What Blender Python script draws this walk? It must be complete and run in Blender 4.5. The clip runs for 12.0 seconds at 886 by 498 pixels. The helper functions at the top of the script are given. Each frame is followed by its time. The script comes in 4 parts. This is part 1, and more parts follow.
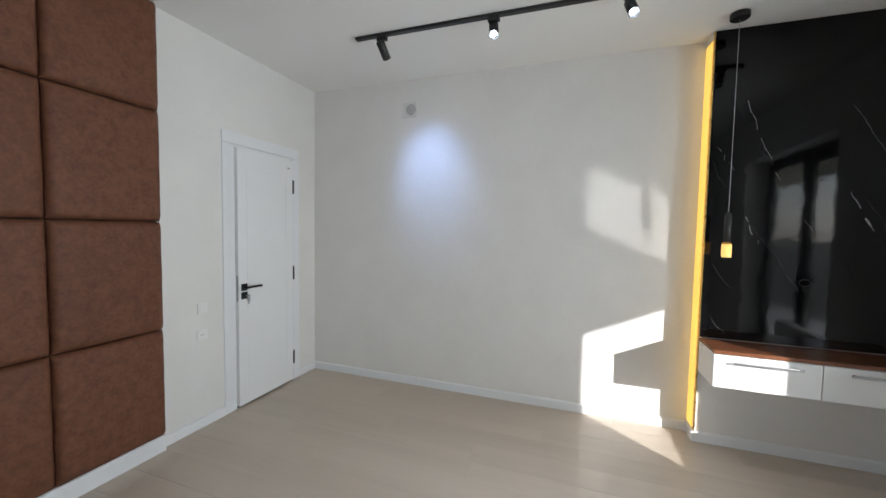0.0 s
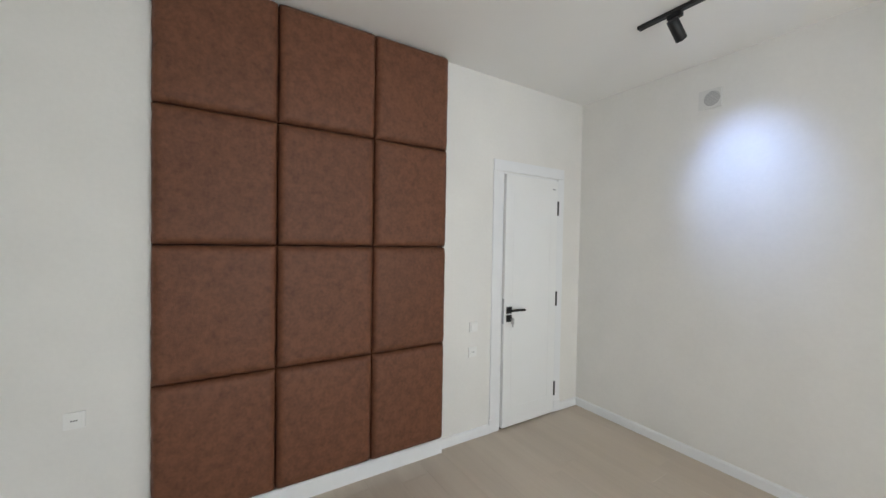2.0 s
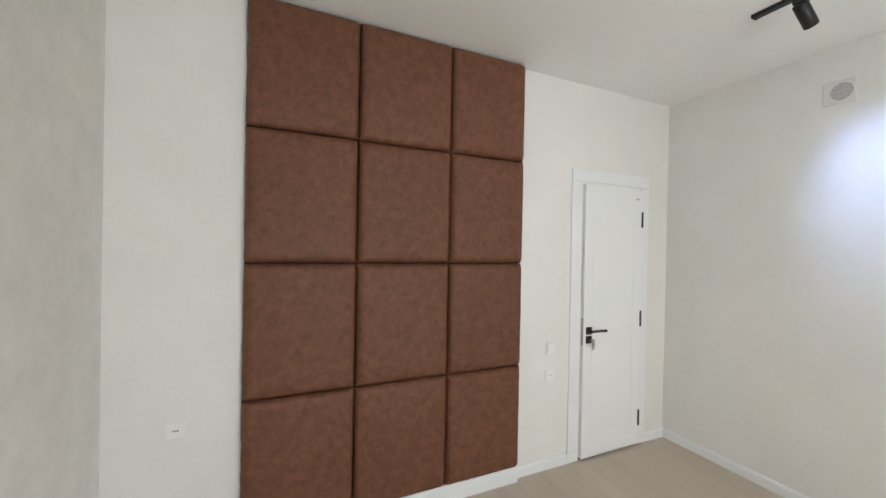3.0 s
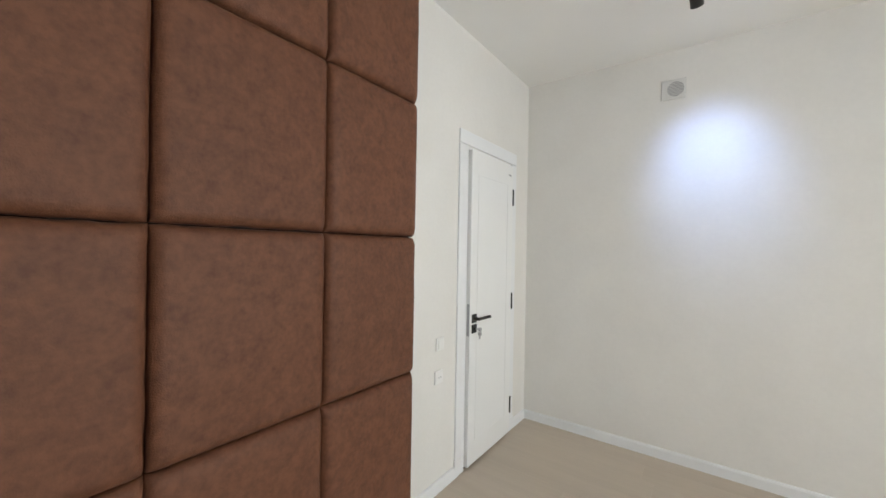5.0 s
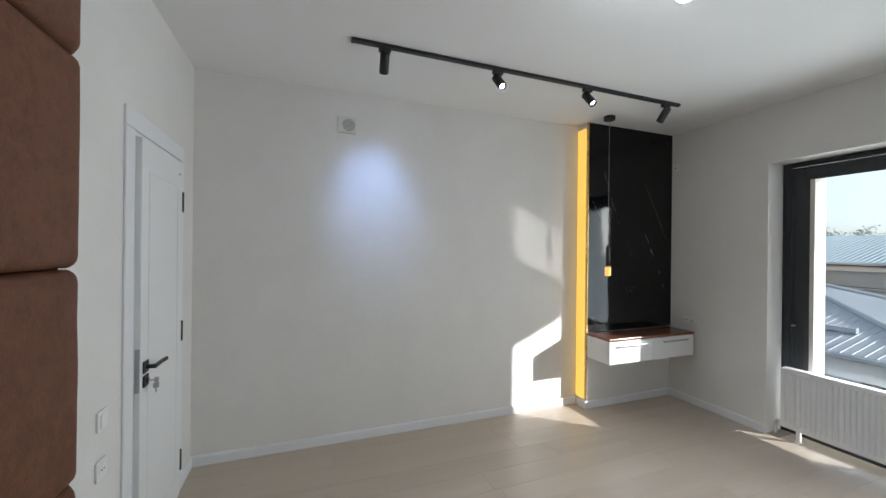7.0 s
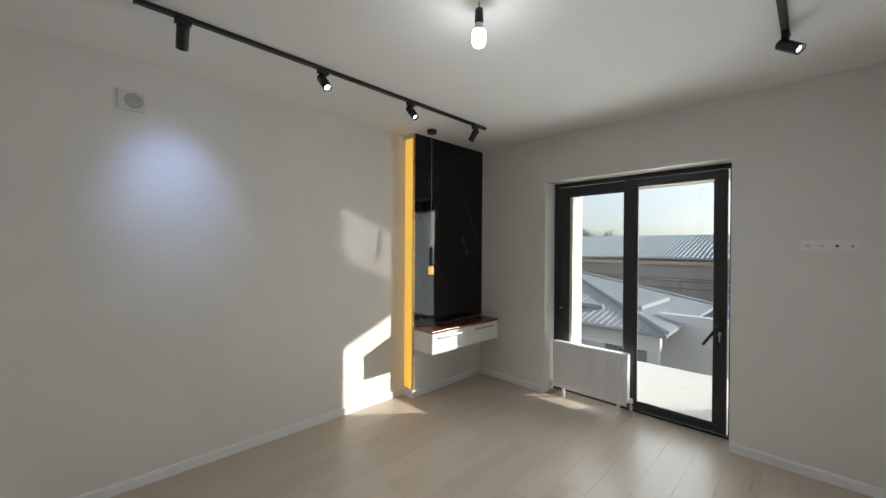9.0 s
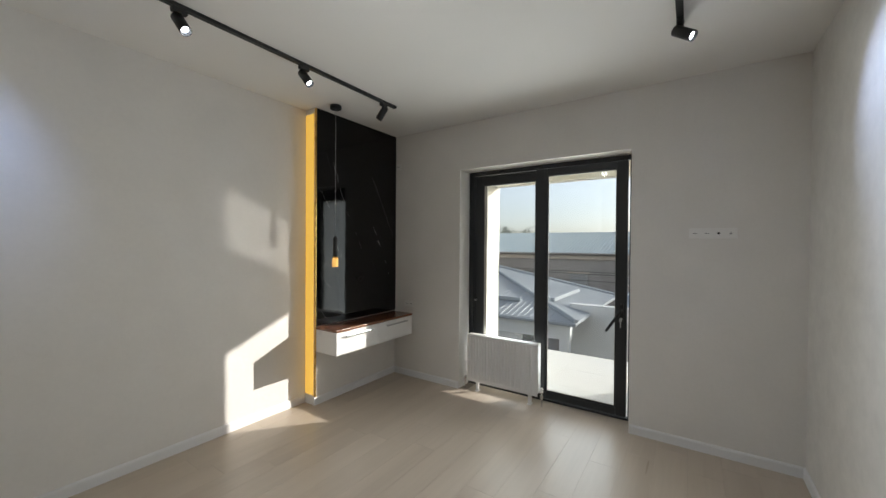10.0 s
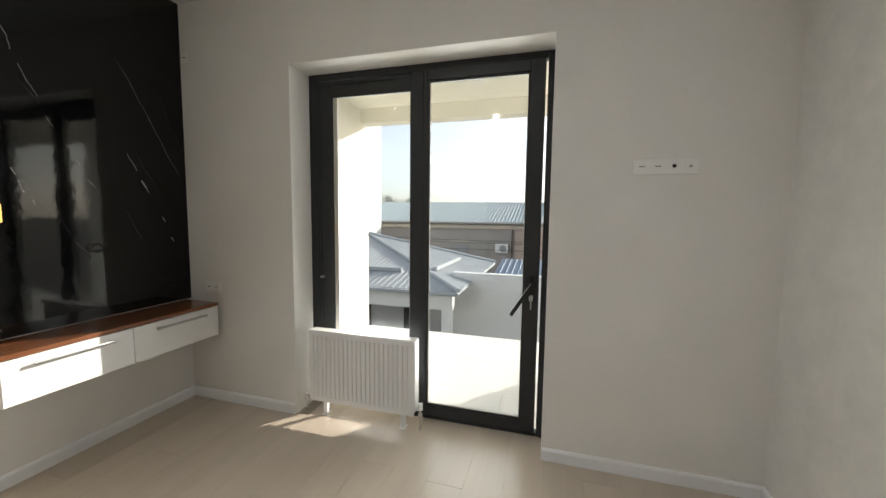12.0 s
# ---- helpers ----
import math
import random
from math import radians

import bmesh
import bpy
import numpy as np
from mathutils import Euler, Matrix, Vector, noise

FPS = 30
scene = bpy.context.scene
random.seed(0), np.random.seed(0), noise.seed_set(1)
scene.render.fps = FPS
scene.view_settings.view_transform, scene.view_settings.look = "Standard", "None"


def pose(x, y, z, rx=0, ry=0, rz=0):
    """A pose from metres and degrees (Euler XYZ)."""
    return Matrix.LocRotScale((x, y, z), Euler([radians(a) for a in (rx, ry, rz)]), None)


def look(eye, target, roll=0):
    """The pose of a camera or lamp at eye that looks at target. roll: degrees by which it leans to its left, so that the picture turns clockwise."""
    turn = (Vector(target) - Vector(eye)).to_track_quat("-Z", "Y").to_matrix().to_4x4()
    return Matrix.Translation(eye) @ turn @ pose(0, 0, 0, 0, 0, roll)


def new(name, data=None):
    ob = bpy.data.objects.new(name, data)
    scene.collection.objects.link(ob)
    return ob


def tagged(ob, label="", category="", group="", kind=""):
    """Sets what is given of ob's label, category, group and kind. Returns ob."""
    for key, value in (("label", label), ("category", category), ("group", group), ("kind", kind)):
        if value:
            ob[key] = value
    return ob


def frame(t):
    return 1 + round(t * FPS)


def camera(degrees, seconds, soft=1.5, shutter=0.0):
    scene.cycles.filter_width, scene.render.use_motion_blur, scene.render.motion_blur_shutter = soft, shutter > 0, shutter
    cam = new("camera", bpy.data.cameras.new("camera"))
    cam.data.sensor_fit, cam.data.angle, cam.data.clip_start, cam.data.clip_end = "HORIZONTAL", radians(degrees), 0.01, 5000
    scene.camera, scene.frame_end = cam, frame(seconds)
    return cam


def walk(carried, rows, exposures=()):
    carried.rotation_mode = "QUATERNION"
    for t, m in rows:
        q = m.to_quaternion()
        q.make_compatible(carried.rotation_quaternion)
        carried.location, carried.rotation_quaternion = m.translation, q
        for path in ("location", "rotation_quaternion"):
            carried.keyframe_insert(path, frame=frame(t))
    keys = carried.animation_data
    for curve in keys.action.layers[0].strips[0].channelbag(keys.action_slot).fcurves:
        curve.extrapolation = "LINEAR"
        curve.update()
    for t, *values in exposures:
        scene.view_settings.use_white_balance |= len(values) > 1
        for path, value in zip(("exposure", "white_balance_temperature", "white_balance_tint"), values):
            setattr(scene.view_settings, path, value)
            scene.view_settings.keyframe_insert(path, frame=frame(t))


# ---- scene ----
cam = camera(100.3, 12.0)
PATH = [
    (0, (0.157, 0.248, 1.425), (-0.503, 2.133, 1.317), 1.0),
    (0.5, (0.078, 0.458, 1.433), (-0.587, 2.342, 1.334), 1.0),
    (1, (0.008, 0.551, 1.437), (-0.946, 2.308, 1.374), 0.9),
    (1.5, (-0.013, 0.526, 1.459), (-1.41, 1.956, 1.413), 1.1),
    (2, (-0.061, 0.441, 1.476), (-1.755, 1.504, 1.437), 1.0),
    (2.5, (-0.123, 0.37, 1.524), (-1.937, 1.211, 1.503), 1.0),
    (2.7, (-0.154, 0.35, 1.54), (-1.98, 1.164, 1.53), 1.1),
    (4.3, (-0.696, 0.389, 1.468), (-2.379, 1.469, 1.467), 0.8),
    (4.5, (-0.784, 0.377, 1.458), (-2.367, 1.599, 1.456), 1.0),
    (5, (-1.023, 0.411, 1.386), (-2.199, 2.029, 1.384), 1.0),
    (5.5, (-1.222, 0.435, 1.381), (-1.902, 2.316, 1.393), 0.8),
    (6, (-1.408, 0.416, 1.421), (-1.524, 2.412, 1.426), 0.8),
    (6.5, (-1.512, 0.388, 1.481), (-1.083, 2.341, 1.481), 0.7),
    (7, (-1.537, 0.324, 1.513), (-0.842, 2.199, 1.512), 0.6),
    (7.2, (-1.546, 0.311, 1.533), (-0.772, 2.155, 1.521), 0.7),
    (8.8, (-1.49, 0.231, 1.573), (-0.146, 1.711, 1.549), 0.3),
    (9, (-1.492, 0.235, 1.555), (-0.083, 1.654, 1.547), 0.4),
    (9.5, (-1.404, 0.239, 1.545), (0.136, 1.516, 1.534), 0.3),
    (10, (-1.181, 0.29, 1.487), (0.478, 1.406, 1.465), 0.4),
    (10.5, (-0.944, 0.312, 1.409), (0.788, 1.312, 1.375), 0.4),
    (11, (-0.673, 0.411, 1.366), (1.132, 1.269, 1.301), 0.5),
    (11.5, (-0.293, 0.544, 1.348), (1.607, 1.154, 1.223), 0.6),
    (12, (0.067, 0.688, 1.33), (1.982, 1.24, 1.156), 0.7),
]
EXPOSURES = [(0.0, 2.2, 5960, 10), (1.0, 2.08, 6020, 10), (1.5, 2.25, 6110, 10), (2.5, 2.57, 6360, 10), (4.5, 2.76, 6460, 10), (5.5, 2.44, 6310, 10), (6.0, 2.2, 6160, 10), (6.5, 2.17, 6010, 10),
             (7.2, 1.95, 5960, 10), (8.8, 1.68, 6460, 10), (9.5, 1.62, 6510, 10), (10.5, 1.6, 6510, 10), (11.5, 1.8, 6760, 10), (12.0, 2.0, 6860, 10)]
walk(cam, [(t, look(eye, target, roll)) for t, eye, target, roll in PATH], EXPOSURES)
OPENING_W, GLINT_W, SPOT_W, SPOT_R = 8.6, 0.11, 7.6, 8.0     # spotlights on the wall, on the room (watts)

# ---- world, sun, exposure ----
SUN_TO = Vector((-1.180, 1.0, -0.535)).normalized()   # the way the sunlight travels
world = bpy.data.worlds.new("sky")
scene.world = world
world.use_nodes = True
wn = world.node_tree.nodes
sky = wn.new("ShaderNodeTexSky")
sky.sky_type = "NISHITA"
sky.sun_disc = False
sky.sun_elevation = math.asin(-SUN_TO.z)
sky.sun_rotation = math.atan2(-SUN_TO.x, -SUN_TO.y)
sky.air_density, sky.dust_density, sky.ozone_density = 1.0, 1.6, 2.5
wn["Background"].inputs[1].default_value = 0.075
haze = wn.new("ShaderNodeHueSaturation")
haze.inputs["Saturation"].default_value = 0.42
world.node_tree.links.new(sky.outputs[0], haze.inputs["Color"])
world.node_tree.links.new(haze.outputs[0], wn["Background"].inputs[0])
sun = new("sun", bpy.data.lights.new("sun", "SUN"))
sun.data.energy, sun.data.angle, sun.data.color = 2.0, radians(0.6), (1.0, 0.95, 0.87)
sun.matrix_world = look((9, -8, 6), Vector((9, -8, 6)) + SUN_TO)
# added area lamp outside the balcony door, standing in for sky light deep indoors
opening = new("opening_fill_lamp", bpy.data.lights.new("opening_fill_lamp", "AREA"))
opening.data.shape, opening.data.size, opening.data.size_y = "RECTANGLE", 1.5, 1.9
opening.data.energy, opening.data.spread, opening.data.color = OPENING_W, radians(120), (0.93, 0.98, 0.97)
opening.matrix_world = look((2.48, 1.49, 1.18), (1.48, 1.49, 1.28))


# added lamp imitates sun mirrored by the tiles, trimmed to the wall's light patch
# the sun's own way turned up at the floor
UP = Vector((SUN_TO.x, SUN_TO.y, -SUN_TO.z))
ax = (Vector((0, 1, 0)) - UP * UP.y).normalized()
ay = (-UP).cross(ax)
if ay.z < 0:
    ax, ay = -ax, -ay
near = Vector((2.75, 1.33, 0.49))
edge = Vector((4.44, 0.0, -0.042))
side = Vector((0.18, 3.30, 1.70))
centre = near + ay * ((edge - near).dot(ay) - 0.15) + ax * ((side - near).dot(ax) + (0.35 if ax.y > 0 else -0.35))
glint_lamp = new("added_glint_lamp", bpy.data.lights.new("added_glint_lamp", "AREA"))
glint_lamp.data.shape, glint_lamp.data.size, glint_lamp.data.size_y = "RECTANGLE", 0.74, 0.42
glint_lamp.data.energy, glint_lamp.data.spread, glint_lamp.data.color = GLINT_W, radians(1.9), (1.0, 0.96, 0.88)
glint_lamp.matrix_world = Matrix.Translation(centre) @ Matrix((ax, ay, -UP)).transposed().to_4x4()


# ---- materials ----
def mat(name, color, rough=0.5, metal=0.0, vary=0.06, scale=6.0, fine=120.0, bump=0.0, bump_scale=None, spec=0.5, tint=None, per_object=0.0, coat=0.0, stretch=(1, 1, 1), small_share=0.45):
    """A painted or plain surface: two scales of noise in colour, one in roughness, and fine relief."""
    m = bpy.data.materials.new(name)
    m.use_nodes = True
    n, l = m.node_tree.nodes, m.node_tree.links
    b = n["Principled BSDF"]
    b.inputs["Roughness"].default_value, b.inputs["Metallic"].default_value = rough, metal
    b.inputs["Specular IOR Level"].default_value = spec
    b.inputs["Coat Weight"].default_value = coat
    mp = n.new("ShaderNodeMapping")
    mp.inputs["Scale"].default_value = stretch
    geo = n.new("ShaderNodeNewGeometry")
    l.new(geo.outputs["Position"], mp.inputs["Vector"])
    big, small = n.new("ShaderNodeTexNoise"), n.new("ShaderNodeTexNoise")
    for tex, s, d in ((big, scale, 5.0), (small, fine, 3.0)):
        tex.inputs["Scale"].default_value, tex.inputs["Detail"].default_value = s, d
        l.new(mp.outputs[0], tex.inputs["Vector"])
    add = n.new("ShaderNodeMath")
    add.operation = "MULTIPLY_ADD"
    l.new(small.outputs["Fac"], add.inputs[0])
    add.inputs[1].default_value = small_share
    l.new(big.outputs["Fac"], add.inputs[2])
    ramp = n.new("ShaderNodeValToRGB")
    low = [c * (1 - vary) for c in color]
    high = [min(1, c * (1 + vary)) for c in (tint or color)]
    ramp.color_ramp.elements[0].position, ramp.color_ramp.elements[1].position = 0.35 + 0.29 * small_share, min(1.0, 0.65 + 0.73 * small_share)
    ramp.color_ramp.elements[0].color, ramp.color_ramp.elements[1].color = (*low, 1), (*high, 1)
    l.new(add.outputs[0], ramp.inputs[0])
    out = ramp.outputs[0]
    if per_object:
        info, hsv = n.new("ShaderNodeObjectInfo"), n.new("ShaderNodeHueSaturation")
        mr = n.new("ShaderNodeMapRange")
        mr.inputs["To Min"].default_value, mr.inputs["To Max"].default_value = 1 - per_object, 1 + per_object
        l.new(info.outputs["Random"], mr.inputs["Value"])
        l.new(mr.outputs[0], hsv.inputs["Value"])
        l.new(out, hsv.inputs["Color"])
        out = hsv.outputs[0]
    l.new(out, b.inputs["Base Color"])
    rr = n.new("ShaderNodeMapRange")
    rr.inputs["To Min"].default_value, rr.inputs["To Max"].default_value = max(0.02, rough - 0.06), min(1, rough + 0.06)
    l.new(big.outputs["Fac"], rr.inputs["Value"])
    l.new(rr.outputs[0], b.inputs["Roughness"])
    if bump:
        bt = small
        if bump_scale:
            bt = n.new("ShaderNodeTexNoise")
            bt.inputs["Scale"].default_value, bt.inputs["Detail"].default_value = bump_scale, 4.0
            l.new(mp.outputs[0], bt.inputs["Vector"])
        bp = n.new("ShaderNodeBump")
        bp.inputs["Strength"].default_value, bp.inputs["Distance"].default_value = bump, 0.004
        l.new(bt.outputs["Fac"], bp.inputs["Height"])
        l.new(bp.outputs[0], b.inputs["Normal"])
    return m


def glow(name, color, strength):
    m = bpy.data.materials.new(name)
    m.use_nodes = True
    b = m.node_tree.nodes["Principled BSDF"]
    b.inputs["Base Color"].default_value = (*color, 1)
    b.inputs["Emission Color"].default_value, b.inputs["Emission Strength"].default_value = (*color, 1), strength
    return m


def glass_mat(name, color=(1, 1, 1), rough=0.0):
    """Thin glass: clear straight through, with a mirror's share that grows at grazing angles."""
    m = bpy.data.materials.new(name)
    m.use_nodes = True
    n, l = m.node_tree.nodes, m.node_tree.links
    clear, shine, mix, face = n.new("ShaderNodeBsdfTransparent"), n.new("ShaderNodeBsdfGlossy"), n.new("ShaderNodeMixShader"), n.new("ShaderNodeLayerWeight")
    clear.inputs[0].default_value = (*color, 1)
    shine.inputs["Roughness"].default_value = rough
    p5, share = n.new("ShaderNodeMath"), n.new("ShaderNodeMath")
    p5.operation, share.operation = "POWER", "MULTIPLY_ADD"
    p5.inputs[1].default_value, share.inputs[1].default_value, share.inputs[2].default_value = 5.0, 0.6, 0.03
    l.new(face.outputs["Facing"], p5.inputs[0])
    l.new(p5.outputs[0], share.inputs[0])
    l.new(share.outputs[0], mix.inputs[0])
    l.new(clear.outputs[0], mix.inputs[1])
    l.new(shine.outputs[0], mix.inputs[2])
    l.new(mix.outputs[0], n["Material Output"].inputs[0])
    return m


def marble_mat():
    """Polished black stone with thin broken white veins and faint grey clouds."""
    m = mat("black_marble", (0.003, 0.003, 0.0035), 0.025, vary=0.5, scale=2.0, fine=14, bump=0.20, bump_scale=7.0, spec=0.38)
    n, l = m.node_tree.nodes, m.node_tree.links
    b = n["Principled BSDF"]
    geo = n.new("ShaderNodeNewGeometry")
    warp = n.new("ShaderNodeTexNoise")
    warp.inputs["Scale"].default_value, warp.inputs["Detail"].default_value, warp.inputs["Roughness"].default_value = 1.5, 6, 0.52
    l.new(geo.outputs["Position"], warp.inputs["Vector"])
    across = n.new("ShaderNodeVectorMath")      # distance across the run of the veins
    across.operation = "DOT_PRODUCT"
    across.inputs[1].default_value = (0.88, 0.0, 0.47)
    l.new(geo.outputs["Position"], across.inputs[0])
    bent = n.new("ShaderNodeMath")
    bent.operation = "MULTIPLY_ADD"
    bent.inputs[1].default_value = 0.34
    l.new(warp.outputs["Fac"], bent.inputs[0])
    l.new(across.outputs["Value"], bent.inputs[2])
    fold = n.new("ShaderNodeMath")
    fold.operation = "PINGPONG"
    fold.inputs[1].default_value = 0.14
    l.new(bent.outputs[0], fold.inputs[0])
    line = n.new("ShaderNodeMapRange")
    line.inputs["From Min"].default_value, line.inputs["From Max"].default_value = 0.0, 0.0026
    line.inputs["To Min"].default_value, line.inputs["To Max"].default_value = 1.0, 0.0
    l.new(fold.outputs[0], line.inputs["Value"])
    gate = n.new("ShaderNodeTexNoise")
    gate.inputs["Scale"].default_value, gate.inputs["Detail"].default_value = 3.3, 3
    l.new(geo.outputs["Position"], gate.inputs["Vector"])
    gr = n.new("ShaderNodeMapRange")
    gr.inputs["From Min"].default_value, gr.inputs["From Max"].default_value = 0.50, 0.66
    l.new(gate.outputs["Fac"], gr.inputs["Value"])
    mul = n.new("ShaderNodeMath")
    mul.operation = "MULTIPLY"
    l.new(line.outputs[0], mul.inputs[0])
    l.new(gr.outputs[0], mul.inputs[1])
    col = n.new("ShaderNodeMix")
    col.data_type = "RGBA"
    old = b.inputs["Base Color"].links[0].from_socket
    l.new(mul.outputs[0], col.inputs["Factor"])
    l.new(old, col.inputs["A"])
    col.inputs["B"].default_value = (0.10, 0.10, 0.105, 1)
    l.new(col.outputs["Result"], b.inputs["Base Color"])
    return m


def wood_mat(name, dark, light, along, rough, scale=1.0, per_object=0.0, spec=0.5, fibre=0.35, span=1.0):
    """Wood with long grain along one axis (0 x, 1 y, 2 z) and slow drifts of tone; each board is shifted by its own random number."""
    m = bpy.data.materials.new(name)
    m.use_nodes = True
    n, l = m.node_tree.nodes, m.node_tree.links
    b = n["Principled BSDF"]
    b.inputs["Specular IOR Level"].default_value = spec
    geo, info, vadd, mp = n.new("ShaderNodeNewGeometry"), n.new("ShaderNodeObjectInfo"), n.new("ShaderNodeVectorMath"), n.new("ShaderNodeMapping")
    vm = n.new("ShaderNodeVectorMath")
    vm.operation = "SCALE"
    vm.inputs[0].default_value = (7.3, 11.1, 5.7)
    l.new(info.outputs["Random"], vm.inputs["Scale"])
    l.new(geo.outputs["Position"], vadd.inputs[0])
    l.new(vm.outputs[0], vadd.inputs[1])
    st = [9.0 * scale] * 3
    st[along] = 0.55 * scale
    mp.inputs["Scale"].default_value = st
    l.new(vadd.outputs[0], mp.inputs["Vector"])
    grain, cloud, fib = n.new("ShaderNodeTexNoise"), n.new("ShaderNodeTexNoise"), n.new("ShaderNodeTexNoise")
    grain.inputs["Scale"].default_value, grain.inputs["Detail"].default_value, grain.inputs["Distortion"].default_value = 1.6, 3, 0.25
    fib.inputs["Scale"].default_value, fib.inputs["Detail"].default_value = 14, 3
    cloud.inputs["Scale"].default_value, cloud.inputs["Detail"].default_value = 0.55, 4
    for tex in (grain, cloud, fib):
        l.new(mp.outputs[0], tex.inputs["Vector"])
    s1, s2 = n.new("ShaderNodeMath"), n.new("ShaderNodeMath")
    s1.operation = s2.operation = "MULTIPLY_ADD"
    s1.inputs[1].default_value, s2.inputs[1].default_value = 0.8, fibre
    l.new(cloud.outputs["Fac"], s1.inputs[0])
    l.new(grain.outputs["Fac"], s1.inputs[2])
    l.new(fib.outputs["Fac"], s2.inputs[0])
    l.new(s1.outputs[0], s2.inputs[2])
    ramp = n.new("ShaderNodeValToRGB")
    ramp.color_ramp.elements[0].position, ramp.color_ramp.elements[1].position = 0.0, 1.0
    mr0 = n.new("ShaderNodeMapRange")
    mr0.inputs["From Min"].default_value, mr0.inputs["From Max"].default_value = 0.9 + 0.5 * fibre - 0.355 * span, 0.9 + 0.5 * fibre + 0.355 * span
    l.new(s2.outputs[0], mr0.inputs["Value"])
    ramp.color_ramp.elements[0].color, ramp.color_ramp.elements[1].color = (*dark, 1), (*light, 1)
    l.new(mr0.outputs[0], ramp.inputs[0])
    hsv, mr = n.new("ShaderNodeHueSaturation"), n.new("ShaderNodeMapRange")
    mr.inputs["To Min"].default_value, mr.inputs["To Max"].default_value = 1 - per_object, 1 + per_object
    l.new(info.outputs["Random"], mr.inputs["Value"])
    l.new(mr.outputs[0], hsv.inputs["Value"])
    l.new(ramp.outputs[0], hsv.inputs["Color"])
    l.new(hsv.outputs[0], b.inputs["Base Color"])
    rr = n.new("ShaderNodeMapRange")
    rr.inputs["To Min"].default_value, rr.inputs["To Max"].default_value = rough - 0.07, rough + 0.07
    l.new(grain.outputs["Fac"], rr.inputs["Value"])
    l.new(rr.outputs[0], b.inputs["Roughness"])
    bp = n.new("ShaderNodeBump")
    bp.inputs["Strength"].default_value, bp.inputs["Distance"].default_value = 0.10, 0.001
    l.new(s2.outputs[0], bp.inputs["Height"])
    l.new(bp.outputs[0], b.inputs["Normal"])
    return m


WALL = mat("wall_paint", (0.77, 0.75, 0.715), 0.75, vary=0.03, scale=3.0, fine=45, bump=0.22, bump_scale=30, spec=0.25)
PLASTER = mat("troweled_plaster", (0.76, 0.745, 0.71), 0.68, vary=0.06, scale=7.0, fine=26, bump=0.7, bump_scale=11, spec=0.3)
CEILING = mat("ceiling_paint", (0.85, 0.84, 0.815), 0.85, vary=0.012, scale=2.0, fine=80, bump=0.06, spec=0.2)
WHITE = mat("white_lacquer", (0.82, 0.82, 0.81), 0.30, vary=0.01, scale=5, fine=90)
TRIM = mat("white_trim", (0.80, 0.805, 0.81), 0.40, vary=0.015, scale=8, fine=90)
PLASTIC = mat("white_plastic", (0.81, 0.80, 0.775), 0.35, vary=0.012, scale=20, fine=150)
LEATHER = mat("brown_leather", (0.110, 0.043, 0.024), 0.50, vary=0.05, scale=24, fine=58, bump=0.5, bump_scale=190, spec=0.26, tint=(0.162, 0.068, 0.037), per_object=0.05, small_share=0.6)
SEAM = mat("seam_shade", (0.03, 0.014, 0.01), 0.7, vary=0.2)
MARBLE = marble_mat()
VEIN = mat("pale_vein", (0.24, 0.24, 0.25), 0.12, vary=0.35, scale=40, fine=160)
GOLD = mat("gold_trim", (0.72, 0.48, 0.16), 0.28, metal=1.0, vary=0.06, scale=30)
LED = glow("yellow_led", (1.0, 0.61, 0.11), 0.19)
LENS = glow("lamp_lens", (0.86, 0.92, 1.0), 24.0)
BULB = glow("bulb_globe", (0.92, 0.96, 1.0), 18.0)
BLACK = mat("black_metal", (0.010, 0.010, 0.011), 0.45, vary=0.15, scale=30, fine=200, bump=0.05)
RUBBER = mat("black_rubber", (0.012, 0.012, 0.012), 0.6, vary=0.1)
ALU = mat("graphite_aluminium", (0.020, 0.023, 0.026), 0.42, vary=0.08, scale=18, fine=160, bump=0.03)
CHROME = mat("chrome", (0.72, 0.72, 0.74), 0.16, metal=1.0, vary=0.03, scale=40)
STEEL = mat("brushed_steel", (0.45, 0.45, 0.46), 0.34, metal=1.0, vary=0.06, scale=60)
AMBER = glow("amber_glass", (1.0, 0.56, 0.15), 0.22)
DARK = mat("dark_hole", (0.01, 0.01, 0.01), 0.8, vary=0.1)
DUCT = mat("duct_grey", (0.34, 0.34, 0.34), 0.6, vary=0.1)
VENT = mat("vent_plastic", (0.68, 0.67, 0.645), 0.5, vary=0.03)
GREY = mat("grey_plastic", (0.33, 0.33, 0.33), 0.5, vary=0.05)
FLOOR = wood_mat("light_oak_laminate", (0.455, 0.384, 0.308), (0.605, 0.521, 0.427), 0, 0.31, scale=0.42, per_object=0.010, spec=0.45, span=1.5)
GROOVE = mat("floor_joint", (0.34, 0.29, 0.235), 0.8, vary=0.1)
WALNUT = wood_mat("walnut_top", (0.085, 0.030, 0.014), (0.24, 0.095, 0.045), 0, 0.22, scale=1.6)
GLASS = glass_mat("window_glass", (0.88, 0.905, 0.915))
# green greyed and lightened: distance haze is put into the leaf colour
HAZED_LEAF = mat("leaf", (0.10, 0.12, 0.085), 0.6, vary=0.3, scale=2)
TILE = mat("pale_balcony_tile", (0.76, 0.75, 0.72), 0.42, vary=0.03, scale=4, fine=60, per_object=0.02)
RENDER_WHITE = mat("white_render", (0.80, 0.79, 0.76), 0.85, vary=0.03, scale=3, fine=70, bump=0.2, bump_scale=90, spec=0.2)
CREAM = mat("cream_render", (0.82, 0.79, 0.70), 0.8, vary=0.03, scale=3, fine=70, spec=0.2)


